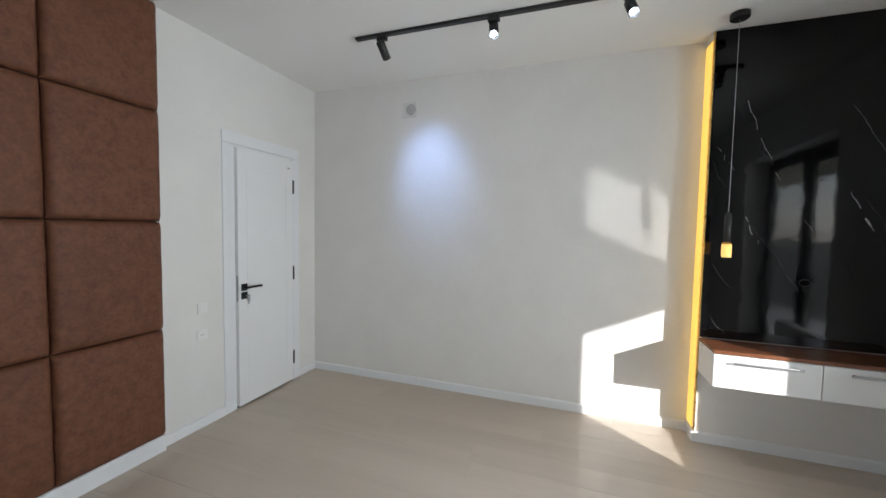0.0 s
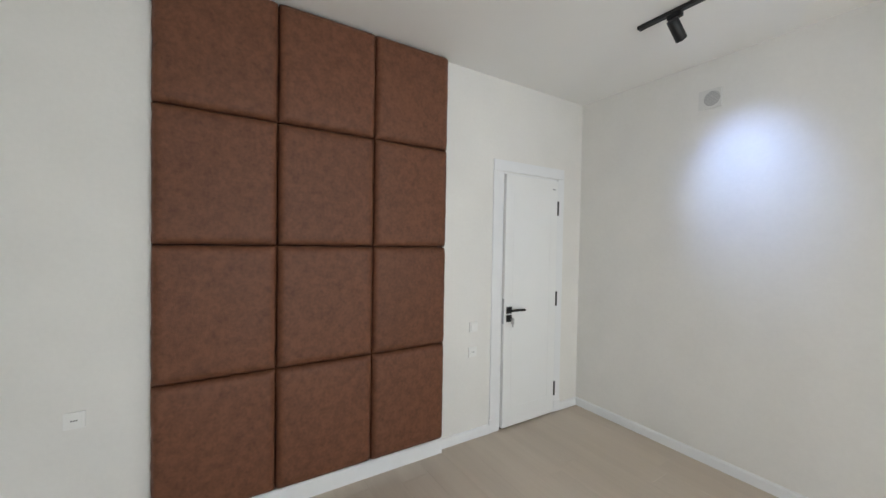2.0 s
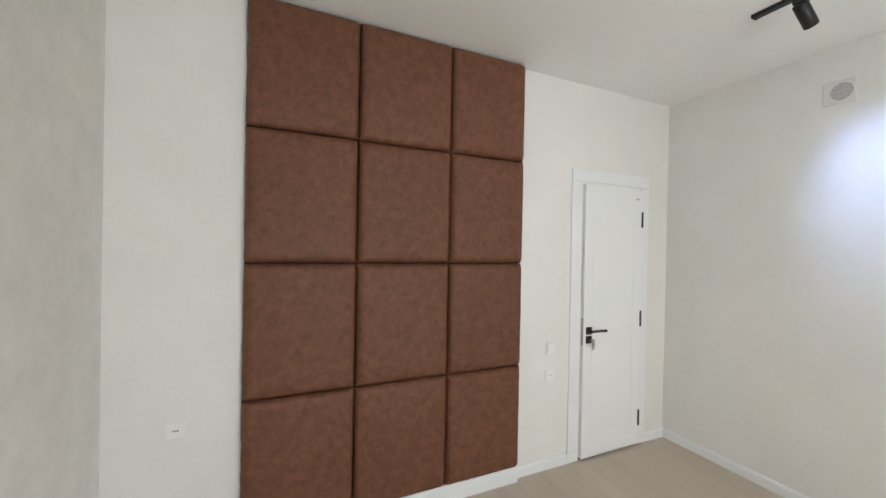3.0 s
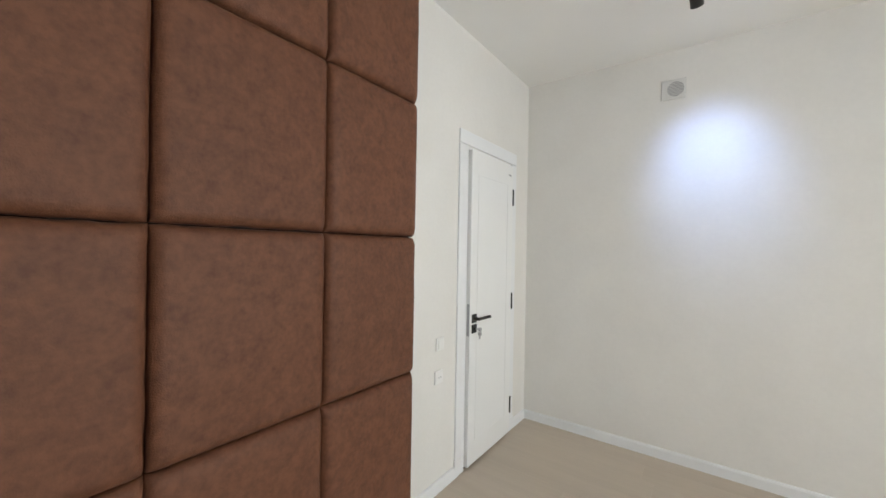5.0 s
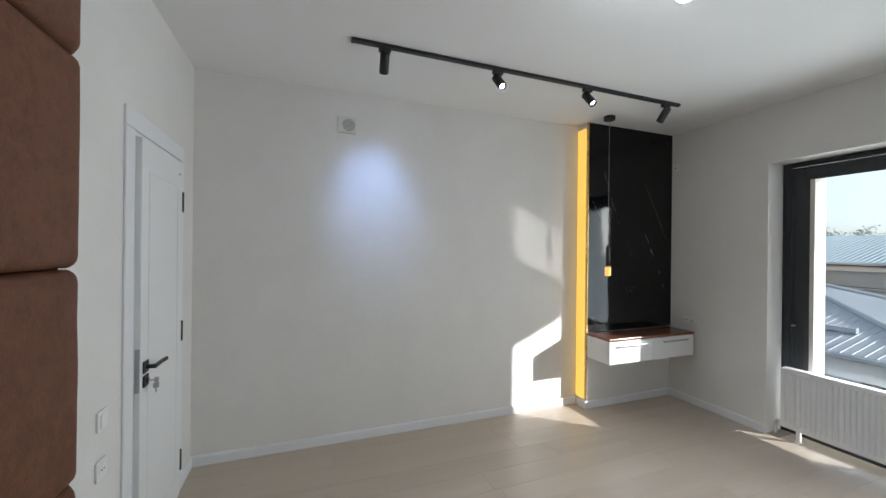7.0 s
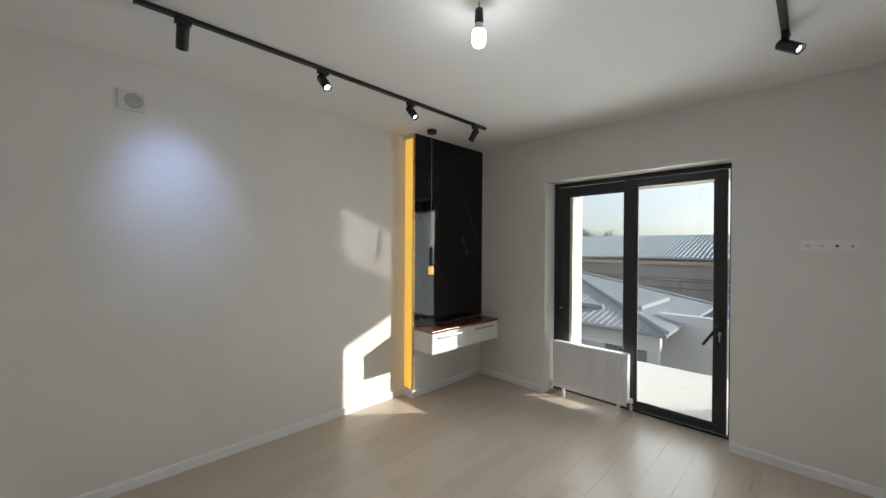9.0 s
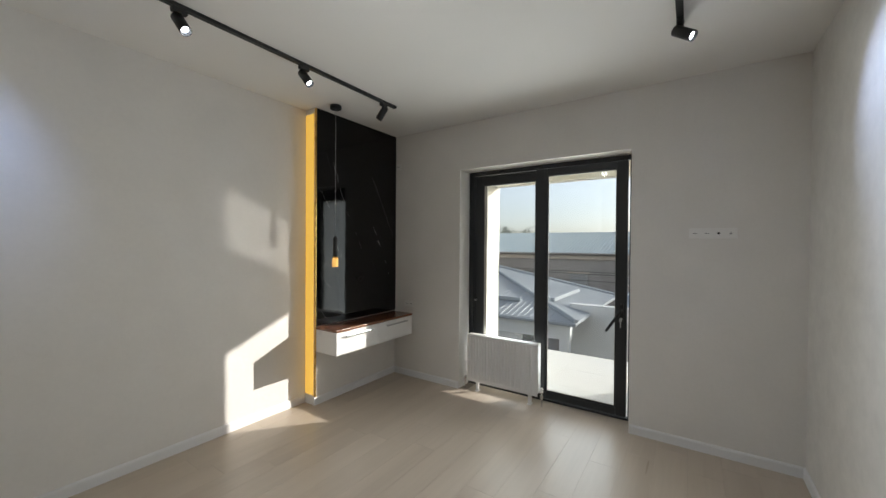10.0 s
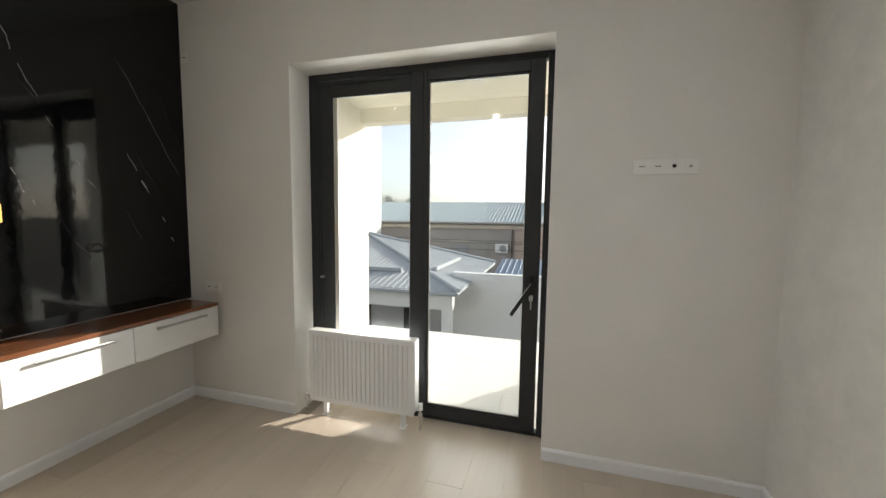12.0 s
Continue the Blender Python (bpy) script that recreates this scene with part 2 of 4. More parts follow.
# ---- building helpers ----
def box(bm, lo, hi, bevel=0.0, seg=1, m=None):
    """An upright box from corner to corner, its edges rounded, laid out by the pose m."""
    lo, hi = Vector(lo), Vector(hi)
    made = bmesh.ops.create_cube(bm, size=1.0, matrix=Matrix.Translation((lo + hi) / 2) @ Matrix.Diagonal((*(hi - lo), 1)))["verts"]
    if bevel:
        edges = list({e for v in made for e in v.link_edges})
        got = bmesh.ops.bevel(bm, geom=edges, offset=bevel, segments=seg, profile=0.5, affect="EDGES")
        made = list({v for v in got["verts"]} | {v for v in made if v.is_valid})
    if m is not None:
        bmesh.ops.transform(bm, matrix=m, verts=made)
    return made


def tube(bm, a, b, r1, r2=None, seg=20, cap=True):
    """A round bar from a to b."""
    a, b = Vector(a), Vector(b)
    d = b - a
    m = Matrix.Translation((a + b) / 2) @ d.to_track_quat("Z", "Y").to_matrix().to_4x4()
    return bmesh.ops.create_cone(bm, cap_ends=cap, segments=seg, radius1=r1, radius2=r1 if r2 is None else r2, depth=d.length, matrix=m)["verts"]


def turned(bm, profile, seg=24, m=None):
    """A shape turned round the z axis from (radius, height) pairs."""
    rings = []
    for r, z in profile:
        rings.append([bm.verts.new((r * math.cos(2 * math.pi * i / seg), r * math.sin(2 * math.pi * i / seg), z)) for i in range(seg)])
    for a, b in zip(rings, rings[1:]):
        for i in range(seg):
            bm.faces.new((a[i], a[(i + 1) % seg], b[(i + 1) % seg], b[i]))
    bm.faces.new(list(reversed(rings[0])))
    bm.faces.new(rings[-1])
    if m is not None:
        bmesh.ops.transform(bm, matrix=m, verts=[v for r in rings for v in r])


def cord(bm, points, r, seg=8):
    """A bent wire through the points."""
    points = [Vector(p) for p in points]
    rings = []
    for i, p in enumerate(points):
        d = (points[min(i + 1, len(points) - 1)] - points[max(i - 1, 0)]).normalized()
        q = d.to_track_quat("Z", "Y")
        rings.append([bm.verts.new(p + q @ Vector((r * math.cos(2 * math.pi * k / seg), r * math.sin(2 * math.pi * k / seg), 0))) for k in range(seg)])
    for a, b in zip(rings, rings[1:]):
        for i in range(seg):
            bm.faces.new((a[i], a[(i + 1) % seg], b[(i + 1) % seg], b[i]))
    bm.faces.new(list(reversed(rings[0])))
    bm.faces.new(rings[-1])


def mesh_of(name, bm, material, smooth=False):
    bmesh.ops.recalc_face_normals(bm, faces=bm.faces)
    me = bpy.data.meshes.new(name)
    if smooth:
        for f in bm.faces:
            f.smooth = len(f.verts) <= 4
    bm.to_mesh(me)
    bm.free()
    me.materials.append(material)
    return me


def part(name, bm, material, parent, label="", smooth=False):
    """Links a bmesh as one mesh object under a thing or a part."""
    ob = new(name, mesh_of(name, bm, material, smooth))
    if parent is not None:
        ob.parent = parent
    return tagged(ob, label)


def thing(name, at, label, category, group="", kind=""):
    ob = new(name)
    ob.empty_display_size = 0.05
    ob.matrix_basis = at if isinstance(at, Matrix) else pose(*at)
    return tagged(ob, label, category, group, kind)


def setting(name, bm, material, label, category):
    return tagged(part(name, bm, material, None), label, category, kind="structure")


def cut_box(lo, hi, bevel=0.0, seg=1):
    bm = bmesh.new()
    box(bm, lo, hi, bevel, seg)
    return bm


# ---- the room ----
XL, XR, YS, YF, H = -2.268, 2.088, -0.335, 3.30, 2.735
DY0, DY1, DH = 2.362, 2.985, 2.025     # inner door's hole in the west wall
WY0, WY1, WH = 0.690, 2.284, 2.264     # balcony door's hole in the east wall
T = 0.30
bm = bmesh.new()
box(bm, (XL - T, YS - T, 0), (XL, DY0, H))
box(bm, (XL - T, DY1, 0), (XL, YF + T, H))
box(bm, (XL - T, DY0, DH), (XL, DY1, H))
setting("wall_west", bm, WALL, "pale warm grey painted wall behind the leather panels", "wall")
bm = bmesh.new()
box(bm, (XL, YF, 0), (XR + T, YF + T, H))
setting("wall_north", bm, WALL, "long pale grey painted wall with sun patches", "wall")
bm = bmesh.new()
box(bm, (XL, YS - T, 0), (XR + T, YS, H))
setting("wall_south", bm, PLASTER, "pale grey wall of unevenly troweled plaster", "wall")
bm = bmesh.new()
box(bm, (XR, YS, 0), (XR + T, WY0, H))
box(bm, (XR, WY1, 0), (XR + T, YF, H))
box(bm, (XR, WY0, WH), (XR + T, WY1, H))
setting("wall_east", bm, WALL, "pale grey painted wall around the balcony door", "wall")
setting("ceiling", cut_box((XL - T, YS - T, H), (XR + T, YF + T, H + 0.25)), CEILING, "plain white painted ceiling", "ceiling")
floor = setting("floor", cut_box((XL - T, YS - T, -0.30), (XR + T, YF + T, -0.004)), GROOVE, "light oak laminate floor laid in long boards", "floor")

# boxed-out pier behind the stone
PX0, PY = 0.985, 3.165
setting("pier", cut_box((PX0, PY, 0), (XR, YF, H)), WALL, "shallow painted pier that carries the stone panel", "pier")


def baseboard(name, a, b, out, h=0.070, d=0.014):
    """White skirting along a wall from a to b; out: the way into the room."""
    a, b, out = Vector((*a, 0)), Vector((*b, 0)), Vector((*out, 0))
    bm = bmesh.new()
    prof = [(0, 0), (d, 0), (d, h - 0.012), (d - 0.005, h - 0.003), (d - 0.010, h), (0, h)]
    ra = [bm.verts.new(a + out * p + Vector((0, 0, z))) for p, z in prof]
    rb = [bm.verts.new(b + out * p + Vector((0, 0, z))) for p, z in prof]
    for i in range(len(prof)):
        j = (i + 1) % len(prof)
        bm.faces.new((ra[i], ra[j], rb[j], rb[i]))
    bm.faces.new(ra)
    bm.faces.new(list(reversed(rb)))
    setting(name, bm, TRIM, "white skirting board along the wall", "baseboard")


baseboard("baseboard_north", (XL + 0.014, YF), (PX0 - 0.014, YF), (0, -1))
baseboard("baseboard_pier_side", (PX0, PY), (PX0, YF), (-1, 0))
baseboard("baseboard_pier", (PX0 - 0.014, PY), (XR - 0.014, PY), (0, -1))
baseboard("baseboard_east", (XR, WY1), (XR, PY), (-1, 0))
baseboard("baseboard_east_2", (XR, YS + 0.014), (XR, WY0), (-1, 0))
baseboard("baseboard_south", (XL, YS), (XR, YS), (0, 1))
baseboard("baseboard_west", (XL, 1.815), (XL, 2.292), (1, 0))
baseboard("baseboard_west_2", (XL, 3.062), (XL, YF), (1, 0))
baseboard("baseboard_west_3", (XL, YS + 0.014), (XL, 0.203), (1, 0))
baseboard("baseboard_panel", (XL, 0.203), (XL, 1.815), (1, 0), h=0.10, d=0.048)

# ---- leather wall panels ----
P0, P1 = 0.203, 1.815
COLS, ROWS_Z = [0.203, 0.743, 1.289, 1.815], [0.104, 0.772, 1.440, 2.100, 2.732]


def cushion(w, h, seed):
    """A padded square: a flat face that rolls over at its rim, with slight unevenness."""
    rnd = random.Random(seed)
    bm = bmesh.new()
    n, d, roll = 26, 0.066, 0.038
    off = rnd.random() * 40
    grid = []
    for j in range(n + 1):
        row = []
        for i in range(n + 1):
            # denser towards the rim
            u = 0.5 - 0.5 * math.cos(math.pi * i / n)
            v = 0.5 - 0.5 * math.cos(math.pi * j / n)
            y, z = u * w, v * h
            ey, ez = min(y, w - y) / roll, min(z, h - z) / roll
            fall = 1.0
            for q in (ey, ez):
                q = min(1.0, q)
                fall *= math.sqrt(max(0.0, 1 - (1 - q) ** 2))
            wob = noise.noise((y * 7 + off, z * 7, off)) * 0.0022
            bow = 0.005 * (4 * u * (1 - u)) * (4 * v * (1 - v))
            x = 0.022 + (d - 0.022 - 0.005 + bow + wob) * fall
            edge = noise.noise((y * 19, z * 19, off)) * 0.0038
            row.append(bm.verts.new((x, y + edge * (1 - fall), z + edge * (1 - fall))))
        grid.append(row)
    for j in range(n):
        for i in range(n):
            bm.faces.new((grid[j][i], grid[j][i + 1], grid[j + 1][i + 1], grid[j + 1][i]))
    rim = [grid[0][i] for i in range(n + 1)] + [grid[j][n] for j in range(1, n + 1)] + [grid[n][i] for i in range(n - 1, -1, -1)] + [grid[j][0] for j in range(n - 1, 0, -1)]
    back = [bm.verts.new((0.001, v.co.y, v.co.z)) for v in rim]
    for i in range(len(rim)):
        k = (i + 1) % len(rim)
        bm.faces.new((rim[i], back[i], back[k], rim[k]))
    bm.faces.new(back)
    return bm


# added board; its near-black colour stands in for shade deep in the seams
tagged(part("panel_backing", cut_box((XL + 0.001, P0 + 0.004, 0.105), (XL + 0.012, P1 - 0.004, 2.730)), SEAM, None), "dark board added behind the leather panels to darken their seams", "backing board")
k = 0
for c in range(3):
    for r in range(4):
        w, h = COLS[c + 1] - COLS[c] - 0.004, ROWS_Z[r + 1] - ROWS_Z[r] - 0.004
        ob = part("wall_panel", cushion(w, h, k), LEATHER, None, smooth=True)
        ob.location = (XL + 0.0125, COLS[c] + 0.002, ROWS_Z[r] + 0.002)
        tagged(ob, "padded brown leather wall panel, square with soft rolled edges", "wall panel", "leather panels")
        k += 1

# ---- inner door ----
door = thing("door_1", (XL, 2.362, 0), "white closed interior door in a white casing, key in the lock", "door", kind="structure")
def casing(name, lo, hi):
    part(name, cut_box(lo, hi, 0.004, 2), TRIM, door)
casing("casing", (0, -0.092, 0), (0.011, -0.004, 2.032))
casing("casing", (0, 0.621, 0), (0.011, 0.702, 2.032))
casing("casing", (0, -0.092, 2.034), (0.011, 0.702, 2.120))
part("plinth_block", cut_box((0.001, -0.098, 0), (0.015, 0.000, 0.105), 0.004), TRIM, door)
part("plinth_block", cut_box((0.001, 0.619, 0), (0.015, 0.708, 0.105), 0.004), TRIM, door)
part("jamb", cut_box((-0.12, -0.004, 0), (0.004, 0.016, 2.030), 0.002), TRIM, door)
part("jamb", cut_box((-0.12, 0.606, 0), (0.004, 0.622, 2.030), 0.002), TRIM, door)
part("jamb", cut_box((-0.12, 0.017, 2.012), (0.004, 0.605, 2.030), 0.002), TRIM, door)
part("back_board", cut_box((-0.29, -0.02, 0), (-0.13, 0.66, 2.05)), TRIM, door)
leaf_bm = bmesh.new()
box(leaf_bm, (-0.040, 0.019, 0.016), (0.010, 0.603, 2.009), 0.002)
leaf = part("leaf", leaf_bm, WHITE, door)
leaf.location.x = 0.019
for lo, hi in (((0.0105, 0.105, 0.16), (0.0120, 0.108 + 0.41, 0.168)), ((0.0105, 0.105, 1.86), (0.0120, 0.518, 1.868)), ((0.0105, 0.100, 0.16), (0.0121, 0.108, 1.868)), ((0.0105, 0.514, 0.16), (0.0121, 0.522, 1.868))):
    part("moulding", cut_box(lo, hi, 0.0006), WHITE, leaf)
for z in (0.223, 1.003, 1.778):
    bm = bmesh.new()
    tube(bm, (0.026, 0.608, z - 0.06), (0.026, 0.608, z + 0.06), 0.0105, seg=14)
    box(bm, (0.006, 0.6045, z - 0.055), (0.024, 0.6125, z + 0.055), 0.001)
    part("hinge", bm, BLACK, door, "black barrel hinge")
part("lock_plate", cut_box((-0.012, 0.0175, 0.84), (0.0075, 0.020, 1.04), 0.0005), STEEL, leaf, "steel lock plate on the door's edge")
bm = bmesh.new()
box(bm, (0.0105, 0.040, 0.920), (0.0185, 0.094, 0.974), 0.002)
tube(bm, (0.018, 0.067, 0.947), (0.052, 0.067, 0.947), 0.010, seg=18)
lv = box(bm, (0.046, 0.056, 0.938), (0.058, 0.150, 0.956), 0.003, 2)
lv2 = box(bm, (0.046, 0.146, 0.938), (0.058, 0.200, 0.956), 0.003, 2)
bmesh.ops.rotate(bm, verts=lv2, cent=(0.052, 0.148, 0.947), matrix=Matrix.Rotation(radians(-8), 3, "Z"))
handle = part("door_handle", bm, BLACK, leaf, "black square-rose lever handle")
bm = bmesh.new()
box(bm, (0.0105, 0.040, 0.855), (0.0185, 0.094, 0.909), 0.002)
tube(bm, (0.018, 0.067, 0.882), (0.026, 0.067, 0.882), 0.011, seg=18)
part("lock_rose", bm, BLACK, leaf, "black lock rose")
bm = bmesh.new()
box(bm, (0.026, 0.0655, 0.878), (0.050, 0.0685, 0.886), 0.0008)
tube(bm, (0.050, 0.067, 0.882), (0.064, 0.067, 0.882), 0.012, seg=14)
box(bm, (0.052, 0.064, 0.820), (0.055, 0.080, 0.868), 0.001)
tube(bm, (0.0535, 0.072, 0.866), (0.0535, 0.072, 0.845), 0.012, seg=14)
part("key", bm, STEEL, leaf, "steel keys hanging from the lock")
part("badge", cut_box((0.0105, 0.535, 1.930), (0.0125, 0.570, 1.942), 0.001), STEEL, leaf, "small metal maker's plate")
# dark strip on the floor paints the shade below the leaf
part("gap_shade_strip", cut_box((-0.13, 0.0, 0.0), (-0.002, 0.62, 0.003)), DARK, door)

# ---- balcony door ----
FX0, FX1 = 2.290, 2.340
bdoor = thing("door_2", (0, 0, 0), "dark graphite glazed balcony double door, one leaf unlatched", "balcony door", kind="structure")
def bar(name, lo, hi, parent=bdoor, b=0.004, material=ALU, label=""):
    return part(name, cut_box(lo, hi, b, 2), material, parent, label)
bar("frame", (FX0, 2.224, 0), (FX1, WY1, WH))
bar("frame", (FX0, WY0, 0), (FX1, 0.727, WH))
bar("frame", (FX0 + 0.001, 0.7275, 2.220), (FX1, 2.2235, WH))
bar("frame", (FX0 + 0.001, 0.7275, 0.0), (FX1, 2.2235, 0.022))
bar("mullion", (FX0 - 0.006, 1.461, 0.023), (FX0 + 0.012, 1.545, 2.219))
# fixed leaf
sash = bar("sash", (FX0 + 0.012, 2.132, 0.025), (FX1 - 0.01, 2.222, 2.216))
bar("sash", (FX0 + 0.012, 1.5455, 0.025), (FX1 - 0.010, 1.549, 2.216))
bar("sash", (FX0 + 0.013, 1.550, 2.121), (FX1 - 0.01, 2.131, 2.216))
bar("sash", (FX0 + 0.013, 1.550, 0.025), (FX1 - 0.01, 2.131, 0.080))
for lo, hi in (((FX0 - 0.002, 2.101, 0.090), (FX0 + 0.020, 2.1315, 2.119)), ((FX0 + 0.004, 1.5495, 0.090), (FX0 + 0.020, 1.554, 2.119)), ((FX0 + 0.0045, 1.5545, 2.105), (FX0 + 0.020, 2.1005, 2.1195)), ((FX0 + 0.0045, 1.5545, 0.0805), (FX0 + 0.020, 2.1005, 0.086))):
    bar("glazing_bead", lo, hi, b=0.002)
p = bar("pane", (FX0 + 0.024, 1.550, 0.081), (FX0 + 0.028, 2.130, 2.120), b=0, material=GLASS)
p.visible_shadow = False
bm = bmesh.new()
tube(bm, (FX0 + 0.012, 2.195, 0.905), (FX0 - 0.016, 2.195, 0.905), 0.009, seg=14)
box(bm, (FX0 - 0.022, 2.183, 0.898), (FX0 - 0.016, 2.207, 0.912), 0.002)
part("latch", bm, STEEL, bdoor, "small steel latch knob")
# opening leaf, a finger's width proud of the frame
RX0, RX1 = FX0 - 0.020, FX1 - 0.022
HY, HZ = 0.779, 0.940
bl = bar("leaf", (RX0, 0.739, 0.034), (RX1, 0.820, 2.214))
bar("leaf_stile", (RX0, 1.432, 0.034), (RX1, 1.458, 2.214), bl)
bar("leaf_rail", (RX0 + 0.001, 0.8205, 2.152), (RX1, 1.4315, 2.214), bl)
bar("leaf_rail", (RX0 + 0.001, 0.8205, 0.034), (RX1, 1.4315, 0.099), bl)
for lo, hi in (((RX0 + 0.008, 0.8205, 0.0995), (RX0 + 0.022, 0.832, 2.1515)), ((RX0 + 0.008, 1.4205, 0.0995), (RX0 + 0.022, 1.4315, 2.1515)), ((RX0 + 0.0085, 0.8325, 2.140), (RX0 + 0.022, 1.4200, 2.1515)), ((RX0 + 0.0085, 0.8325, 0.0995), (RX0 + 0.022, 1.4200, 0.111))):
    bar("glazing_bead", lo, hi, bl, 0.002)
p = bar("leaf_pane", (RX0 + 0.034, 0.821, 0.100), (RX0 + 0.038, 1.431, 2.151), bl, 0, GLASS)
p.visible_shadow = False
bm = bmesh.new()
box(bm, (RX0 - 0.010, HY - 0.016, HZ - 0.095), (RX0, HY + 0.016, HZ + 0.055), 0.003, 2)
part("handle_plate", bm, BLACK, bl, "black handle plate")
bm = bmesh.new()
tube(bm, (RX0 - 0.009, HY, HZ), (RX0 - 0.045, HY, HZ), 0.010, seg=16)
box(bm, (RX0 - 0.056, HY - 0.011, HZ - 0.215), (RX0 - 0.040, HY + 0.011, HZ + 0.013), 0.004, 2)
bmesh.ops.rotate(bm, verts=bm.verts, cent=(RX0, HY, HZ), matrix=Matrix.Rotation(radians(32), 3, "X"))
part("lever_handle", bm, BLACK, bl, "black lever handle turned aslant")
bm = bmesh.new()
KZ = HZ - 0.070
tube(bm, (RX0 - 0.009, HY, KZ), (RX0 - 0.018, HY, KZ), 0.010, seg=14)
box(bm, (RX0 - 0.042, HY - 0.0015, KZ - 0.004), (RX0 - 0.018, HY + 0.0015, KZ + 0.004))
tube(bm, (RX0 - 0.046, HY, KZ + 0.005), (RX0 - 0.046, HY, KZ - 0.017), 0.011, seg=14)
box(bm, (RX0 - 0.047, HY - 0.004, KZ - 0.070), (RX0 - 0.044, HY + 0.005, KZ - 0.015), 0.001)
part("key", bm, STEEL, bl, "steel keys in the lock")
# pale gaskets beside the panes and the stepped lip of the outer frame
GASKET = mat("pale_gasket", (0.52, 0.50, 0.45), 0.6, vary=0.05)
# broadened to 30 mm to cut a sliver of sun off the room's pier
bar("gasket", (FX0 + 0.000, 2.0710, 0.092), (FX0 + 0.018, 2.1008, 2.104), b=0.001, material=GASKET)
bar("gasket", (FX0 + 0.008, 1.5542, 0.092), (FX0 + 0.018, 1.5565, 2.104), b=0.0005, material=GASKET)
bar("gasket", (RX0 + 0.012, 1.4160, 0.113), (RX0 + 0.021, 1.4203, 2.139), bl, 0.001, GASKET)
bar("gasket", (RX0 + 0.012, 0.8322, 0.113), (RX0 + 0.021, 0.8350, 2.139), bl, 0.0005, GASKET)
bar("gasket", (RX0 + 0.012, 0.8355, 0.1115), (RX0 + 0.021, 1.4155, 0.1155), bl, 0.0005, GASKET)
bar("frame_lip", (FX0 - 0.006, 2.264, 0.0), (FX0 - 0.0005, WY1 - 0.004, WH - 0.004), b=0.0015)
bar("frame_lip", (FX0 - 0.006, WY0 + 0.004, 0.0), (FX0 - 0.0005, 0.709, WH - 0.004), b=0.0015)
bar("frame_lip", (FX0 - 0.006, 0.7095, 2.244), (FX0 - 0.0005, 2.2635, WH - 0.004), b=0.0015)
bar("sash_lip", (FX0 + 0.004, 2.206, 0.027), (FX0 + 0.0115, 2.2215, 2.214), b=0.0015)
bar("sash_lip", (FX0 + 0.004, 1.5505, 2.192), (FX0 + 0.0115, 2.2055, 2.214), b=0.0015)
# thin linings, whiter than the wall, added over the reveals
for nm, lo, hi in (("door_reveal_north", (XR + 0.001, WY1 - 0.003, 0.0), (FX0, WY1 + 0.002, WH + 0.002)), ("door_reveal_south", (XR + 0.001, WY0 - 0.002, 0.0), (FX0, WY0 + 0.003, WH + 0.002)), ("door_reveal_head", (XR + 0.001, WY0 + 0.0035, WH - 0.003), (FX0, WY1 - 0.0035, WH + 0.002))):
    setting(nm, cut_box(lo, hi), CEILING, "lining of the balcony door's reveal, whiter than the wall", "reveal")

# ---- radiator ----
rad = thing("radiator", (2.112, 1.450, 0), "white ribbed steel panel radiator on two feet before the glazed door", "radiator")
bm = bmesh.new()
W_, Z0_, Z1_ = 0.745, 0.092, 0.576
prof = []
n_rib = 22
pitch = (W_ - 0.05) / n_rib
ys = [0.0, 0.025]
xs = [0.0, 0.0]
for i in range(n_rib):
    y0 = 0.025 + i * pitch
    ys += [y0 + pitch * 0.22, y0 + pitch * 0.36, y0 + pitch * 0.64, y0 + pitch * 0.78]
    xs += [0.0, 0.008, 0.008, 0.0]
ys += [W_]
xs += [0.0]
levels = [(Z0_, 0.012), (Z0_ + 0.012, 0.0), (Z0_ + 0.030, 0.0), (Z0_ + 0.045, 1.0), (Z1_ - 0.045, 1.0), (Z1_ - 0.030, 0.0), (Z1_ - 0.010, 0.0), (Z1_ - 0.002, 0.010)]
rows = []
for z, f_ in levels:
    rows.append([bm.verts.new(((x * f_ if f_ in (0.0, 1.0) else f_), y, z)) for x, y in zip(xs, ys)])
for a, b in zip(rows, rows[1:]):
    for i in range(len(xs) - 1):
        bm.faces.new((a[i], a[i + 1], b[i + 1], b[i]))
part("front_panel", bm, WHITE, rad)
part("body", cut_box((0.0125, 0.004, Z0_ + 0.040), (0.070, W_ - 0.004, Z1_ - 0.008), 0.003), WHITE, rad)
top = bmesh.new()
box(top, (0.004, 0.0, Z1_ - 0.0075), (0.076, W_, Z1_), 0.003, 2)
part("top_grille", top, WHITE, rad)
part("side_panel", cut_box((0.004, -0.003, Z0_ + 0.034), (0.074, 0.0035, Z1_ - 0.008), 0.002), WHITE, rad)
part("side_panel", cut_box((0.004, W_ - 0.0035, Z0_ + 0.034), (0.074, W_ + 0.003, Z1_ - 0.008), 0.002), WHITE, rad)
for y in (0.085, 0.640):
    bm = bmesh.new()
    box(bm, (0.022, y - 0.014, 0.004), (0.050, y + 0.014, 0.130), 0.003)
    box(bm, (0.006, y - 0.020, 0.0), (0.066, y + 0.020, 0.006), 0.001)
    part("foot", bm, WHITE, rad)
